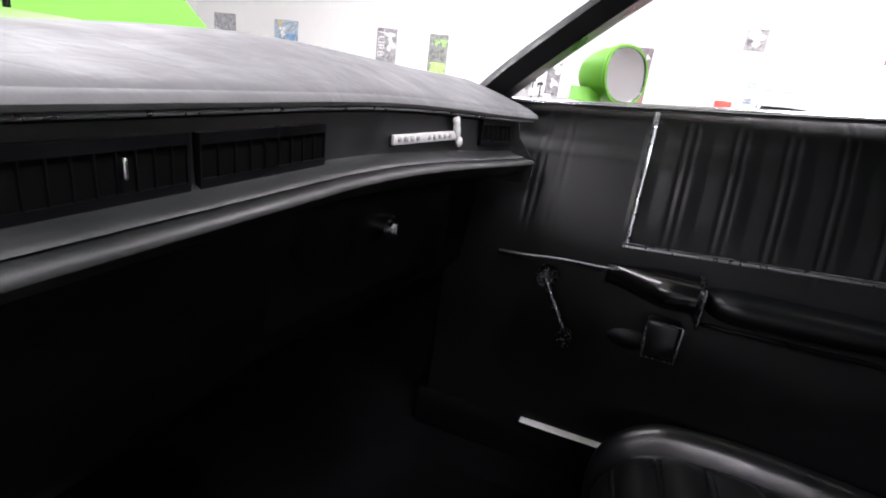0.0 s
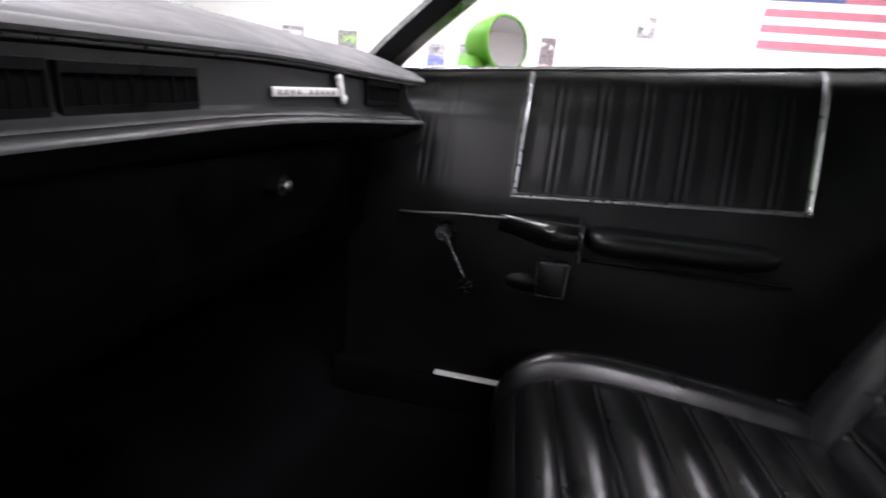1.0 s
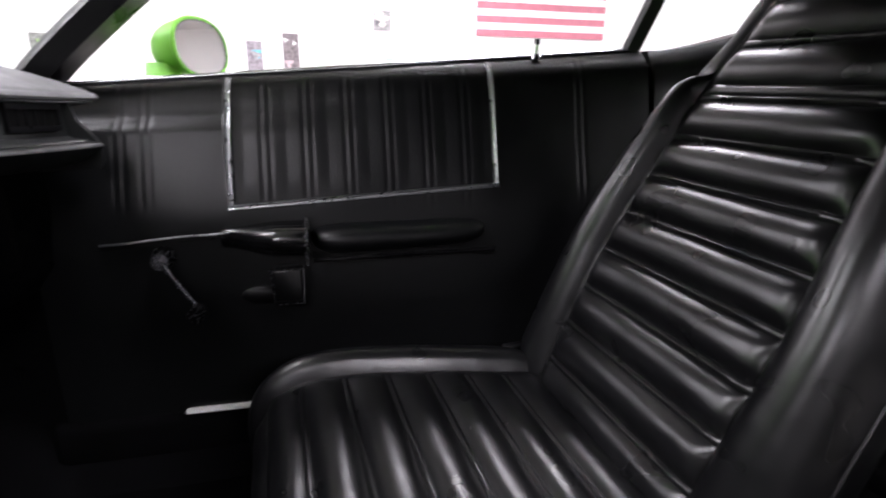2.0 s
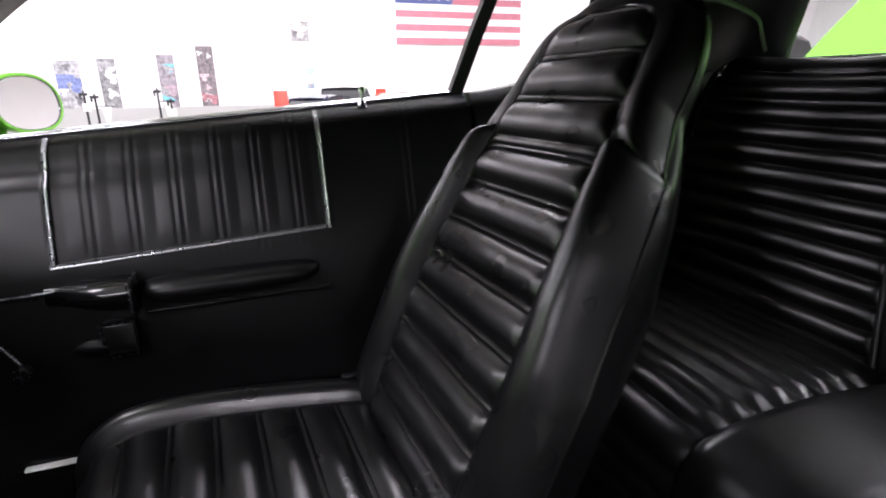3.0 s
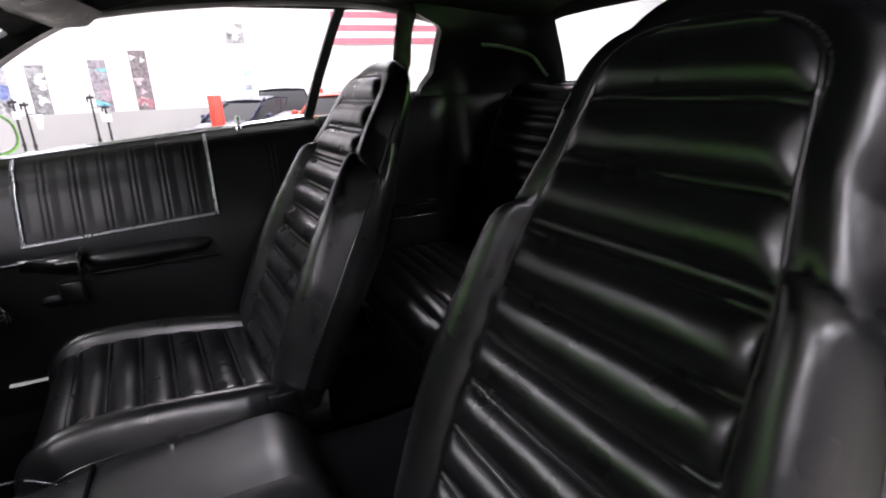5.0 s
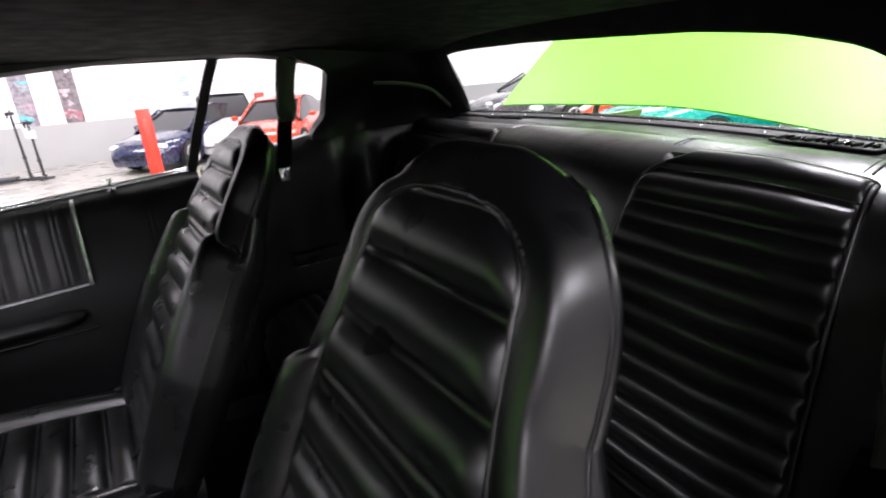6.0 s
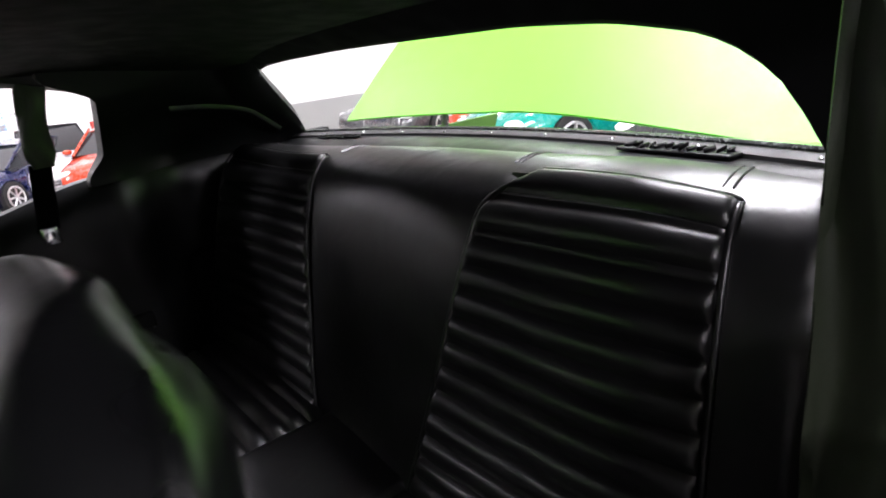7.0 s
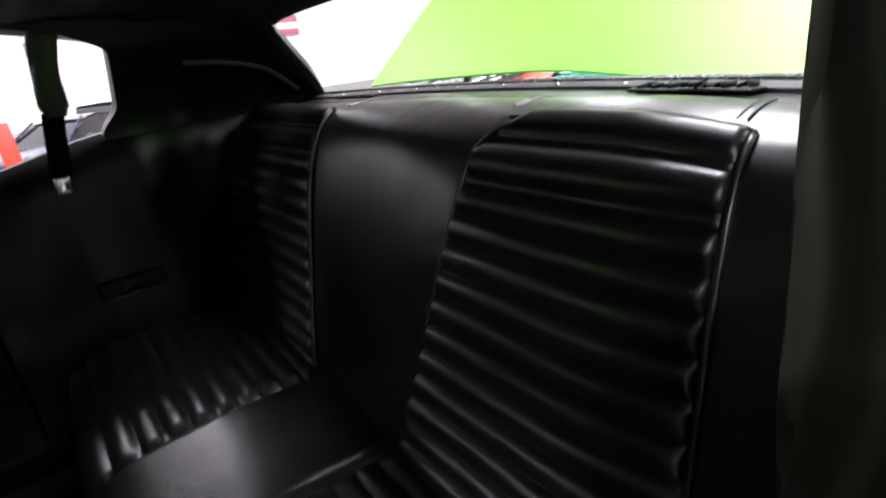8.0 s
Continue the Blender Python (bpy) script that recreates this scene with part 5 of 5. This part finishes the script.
def stand(x, y, h, label, rag=False):
    """A slim pole on a flat foot with a clamp on top, a tag or a rag hanging from it."""
    ob = thing("wheel_stand", label, "workshop stand", "workshop stands")
    for dx, dy, sx, sy in ((-0.08, 0.0, 0.50, 0.04), (-0.16, 0.0, 0.05, 0.34)):
        bm = bmesh.new()
        box(bm, (x + dx, y + dy, FLOOR + 0.03), (sx, sy, 0.035), 0.006)
        part("foot", bm, BLACKM, ob)
    bm = bmesh.new()
    cyl(bm, (x, y, FLOOR + 0.04), (x, y, FLOOR + h), 0.024, 0.016, 12)
    part("pole", bm, BLACKM, ob)
    bm = bmesh.new()
    cyl(bm, (x, y, FLOOR + h * 0.30), (x, y, FLOOR + h * 0.34), 0.034, 0.034, 12)
    part("collar", bm, BLACKM, ob)
    bm = bmesh.new()
    box(bm, (x - 0.04, y, FLOOR + h * 0.95), (0.10, 0.12, 0.05), 0.01)
    box(bm, (x - 0.04, y + 0.045, FLOOR + h * 0.91), (0.05, 0.025, 0.07), 0.006)
    part("clamp_head", bm, BLACKM, ob)
    bm = bmesh.new()
    if rag:
        rows = []
        for k in range(9):
            f = k / 8
            w = 0.075 * (1 - 0.6 * f)
            rows.append([(x - 0.07 + 0.018 * math.sin(5 * q + 4 * f), y - 0.16 + w * (q / 5 - 1), FLOOR + h * 0.80 - 0.24 * f - 0.02 * math.sin(q * 2.1) * f) for q in range(11)])
        grid(bm, rows)
        solid(bm, 0.004)
        part("rag", bm, FLAGWHITE, ob, "hanging white cloth")
        bm = bmesh.new()
        cyl(bm, (x - 0.05, y + 0.02, FLOOR + h * 0.805), (x - 0.07, y - 0.28, FLOOR + h * 0.805), 0.008, 0.008, 8)
        part("side_arm", bm, BLACKM, ob)
    else:
        box(bm, (x - 0.06, y - 0.02, FLOOR + h * 0.76), (0.02, 0.11, 0.13), 0.006)
        part("paper_tag", bm, FLAGWHITE, ob)
    return ob


stand(10.5, 2.36, 1.15, "black wheel stand against the grey wall band")
stand(10.4, 2.18, 1.10, "black wheel stand with a hanging white cloth", True)
stand(10.5, 1.22, 1.18, "tall black wheel stand on the workshop floor", True)
stand(10.3, 1.00, 1.00, "black wheel stand with a white paper tag")
bm = bmesh.new()
box(bm, (10.3, 1.62, FLOOR + 0.06), (0.35, 0.50, 0.05), 0.01)
tagged(part("creeper_board", bm, BLACKM), "low black wheeled board on the floor", "creeper")


def push_cart(x, y, h, label):
    """A tall tubular push handle over a low wheeled box."""
    ob = thing("push_cart", label, "workshop cart")
    for dy in (-0.20, 0.20):
        bm = bmesh.new()
        box(bm, (x, y + dy, FLOOR + h / 2 + 0.05), (0.03, 0.03, h - 0.10), 0.006)
        part("post", bm, GREY, ob)
        bm = bmesh.new()
        box(bm, (x, y + dy, FLOOR + 0.60), (0.07, 0.07, 0.20), 0.008)
        part("red_sleeve", bm, RED, ob, "red sleeve on the post")
        for dx in (-0.22, 0.22):
            bm = bmesh.new()
            cyl(bm, (x + dx, y + dy - 0.02, FLOOR + 0.06), (x + dx, y + dy + 0.02, FLOOR + 0.06), 0.06, 0.06, 14)
            part("castor", bm, RUBBER, ob)
    bm = bmesh.new()
    box(bm, (x, y, FLOOR + h), (0.04, 0.44, 0.035), 0.008)
    part("handle_bar", bm, GREY, ob)
    bm = bmesh.new()
    box(bm, (x, y, FLOOR + 0.33), (0.50, 0.44, 0.42), 0.02)
    part("box_body", bm, BLACKM, ob)
    return ob


push_cart(11.2, -1.98, 1.42, "grey tubular push cart beside the parked cars")


TYRE = mat("tyre_rubber", (0.015, 0.015, 0.015), 0.7, vary=0.2)
TINT = mat("dark_car_glass", (0.02, 0.022, 0.025), 0.08, vary=0.1)
LENS = mat("pale_lamp_lens", (0.7, 0.7, 0.72), 0.1, vary=0.1)


def parked_car(color, at, heading, scale, label, hood_up=False, tall=0.0):
    """A parked car: body shell, glasshouse, roof, wheels, lamps."""
    paint = mat("car_paint", color, 0.25, vary=0.05, coat=1.0)
    ob = thing("parked_car", label, "car", "parked cars")
    m = Matrix.Translation((at[0], at[1], FLOOR)) @ Matrix.Rotation(math.radians(heading), 4, "Z") @ Matrix.Scale(scale, 4)
    L_ = 4.4

    def add(nm, bm, m_, parent, lab=""):
        bmesh.ops.transform(bm, matrix=m, verts=bm.verts)
        return part(nm, bm, m_, parent, lab)

    top = [(-2.2, 0.72), (-2.1, 0.88), (-1.5, 0.93 + tall * 0.3), (-0.6, 0.92 + tall * 0.3), (0.7, 0.90 + tall * 0.2), (1.2, 0.84 + tall * 0.2), (1.9, 0.72 + tall * 0.2), (2.15, 0.60 + tall * 0.2), (2.22, 0.45)]
    wid = [(-2.2, 0.66), (-1.9, 0.82), (-1.0, 0.89), (0.8, 0.89), (1.7, 0.84), (2.1, 0.70), (2.22, 0.58)]
    rows = []
    for k in range(45):
        x = lerp(-2.2, 2.22, k / 44)
        z1, w = table(top, x), table(wid, x)
        row = []
        for yy_, zz_ in ((0, 1.02), (0.5, 1.01), (0.82, 0.97), (0.95, 0.90), (1.0, 0.72), (1.0, 0.5), (0.97, 0.32), (0.9, 0.26)):
            zc = z1 * zz_ if zz_ > 0.6 else zz_ * 0.72
            arch = 0.0
            for cx in (-1.33, 1.36):
                if abs(x - cx) < 0.37 and yy_ > 0.9:
                    arch = max(arch, math.sqrt(max(0.0, 0.37**2 - (x - cx) ** 2)) + 0.30)
            row.append((x, w * yy_, max(zc, arch) if zz_ <= 0.6 else max(zc, min(arch, z1 * 0.9))))
        rows.append([(a, -b, c) for a, b, c in reversed(row[1:])] + row)
    bm = bmesh.new()
    vs = grid(bm, rows)
    bm.faces.new(vs[0]), bm.faces.new(vs[-1])
    add("body", bm, paint, ob, "glossy painted car body")
    cab = [(-1.75, 0.90, 0.72), (-1.05, 1.33 + tall, 0.58), (-0.2, 1.40 + tall, 0.60), (0.25, 1.34 + tall, 0.60), (1.15, 0.86 + tall * 0.3, 0.74)]
    rows = []
    for k in range(25):
        x = lerp(-1.75, 1.15, k / 24)
        z1 = table([(a, b) for a, b, _ in cab], x)
        w1 = table([(a, c) for a, _, c in cab], x)
        rows.append([(x, s_ * (lerp(0.80, w1, u)), lerp(0.80, z1, u)) for s_, us in ((-1, (0, 0.5, 0.9)), (1, (0.9, 0.5, 0))) for u in us])
    bm = bmesh.new()
    grid(bm, rows)
    add("glasshouse", bm, TINT, ob, "dark window glass")
    bm = bmesh.new()
    rows = [[(x, y, table([(a, b) for a, b, _ in cab], x) - 0.03 + 0.035 * (1 - (y / 0.60) ** 2)) for y in (-0.585, -0.4, 0, 0.4, 0.585)] for x in (-1.1, -0.7, -0.2, 0.05, 0.3)]
    grid(bm, rows)
    solid(bm, 0.02)
    add("roof", bm, paint, ob, "painted roof")
    for sy in (-1, 1):
        bm = bmesh.new()
        sweep(bm, [(1.15, sy * 0.72, 0.87), (0.28, sy * 0.585, 1.34 + tall)], ring(0.03, 6))
        add("pillar", bm, paint, ob)
        bm = bmesh.new()
        ball(bm, (2.02, sy * 0.58, 0.585), 1.0, (0.12, 0.16, 0.07), 12, 8)
        add("headlamp", bm, LENS, ob, "clear headlamp")
        bm = bmesh.new()
        ball(bm, (0.75, sy * 0.98, 0.93), 1.0, (0.07, 0.10, 0.06), 12, 8)
        add("door_mirror", bm, paint, ob)
        for cx in (-1.33, 1.36):
            bm = bmesh.new()
            cyl(bm, (cx, sy * 0.66, 0.32), (cx, sy * 0.87, 0.32), 0.32, 0.32, 24)
            wheel = add("wheel", bm, TYRE, ob, "black tyre")
            bm = bmesh.new()
            for q in range(7):
                a = 2 * math.pi * q / 7
                sweep(bm, [(cx, sy * 0.875, 0.32), (cx + 0.21 * math.cos(a), sy * 0.875, 0.32 + 0.21 * math.sin(a))], ring(0.022, 5), up=(0, 1, 0))
            sweep(bm, [(cx + 0.215 * math.cos(2 * math.pi * q / 24), sy * 0.875, 0.32 + 0.215 * math.sin(2 * math.pi * q / 24)) for q in range(24)], ring(0.02, 5), closed=True, up=(0, 1, 0))
            add("rim", bm, STEEL, wheel, "spoked alloy rim")
    bm = bmesh.new()
    box(bm, (2.17, 0, 0.40), (0.10, 0.85, 0.12), 0.03)
    add("grille", bm, BLACKM, ob)
    if hood_up:
        bm = bmesh.new()
        plate(bm, [(0.95, -0.70, 0.92), (0.95, 0.70, 0.92), (1.35, 0.62, 1.75), (1.35, -0.62, 1.75)], (0.03, 0, 0.02))
        add("raised_bonnet", bm, paint, ob)
    return ob


parked_car((0.005, 0.009, 0.05), (10.35, -1.50), 140, 0.74, "dark blue coupe parked beside the poster wall")
parked_car((0.5, 0.035, 0.006), (9.9, -3.15), 150, 0.76, "bright orange-red sports car parked in the workshop")
parked_car((0.6, 0.6, 0.6), (11.1, -2.2), 175, 0.80, "white car behind the blue coupe", tall=0.15)
parked_car((0.10, 0.10, 0.11), (9.5, -9.4), 80, 0.80, "dark grey car parked behind")
parked_car((0.04, 0.04, 0.045), (6.9, -8.6), 90, 0.95, "black car parked behind")
parked_car((0.60, 0.05, 0.01), (4.9, -8.8), 95, 0.95, "red car parked behind")
parked_car((0.0, 0.25, 0.20), (3.1, -7.6), 75, 0.95, "teal green car parked behind")
parked_car((0.02, 0.02, 0.025), (0.9, -7.4), 85, 0.95, "black car parked behind")
parked_car((0.3, 0.3, 0.32), (14.0 - 2.9, -13.5), 100, 1.2, "grey van parked at the back", tall=0.6)


# strip lamps on the ceiling
GLOW = mat("lamp_tube", (0.9, 0.9, 0.9), 0.5, emit=6.0)
for lx, ly, long_, watts in LAMPS:
    lamp = thing("strip_lamp", "white strip lamp under the ceiling", "ceiling lamp", "strip lamps")
    bm = bmesh.new()
    box(bm, (lx, ly, ROOM_Z - 0.04), (0.60, long_, 0.08), 0.01)
    part("housing", bm, CEIL, lamp)
    for dx in (-0.18, 0.18):
        bm = bmesh.new()
        cyl(bm, (lx + dx, ly - long_ / 2 + 0.05, ROOM_Z - 0.095), (lx + dx, ly + long_ / 2 - 0.05, ROOM_Z - 0.095), 0.014, 0.014, 8)
        part("tube", bm, GLOW, lamp)
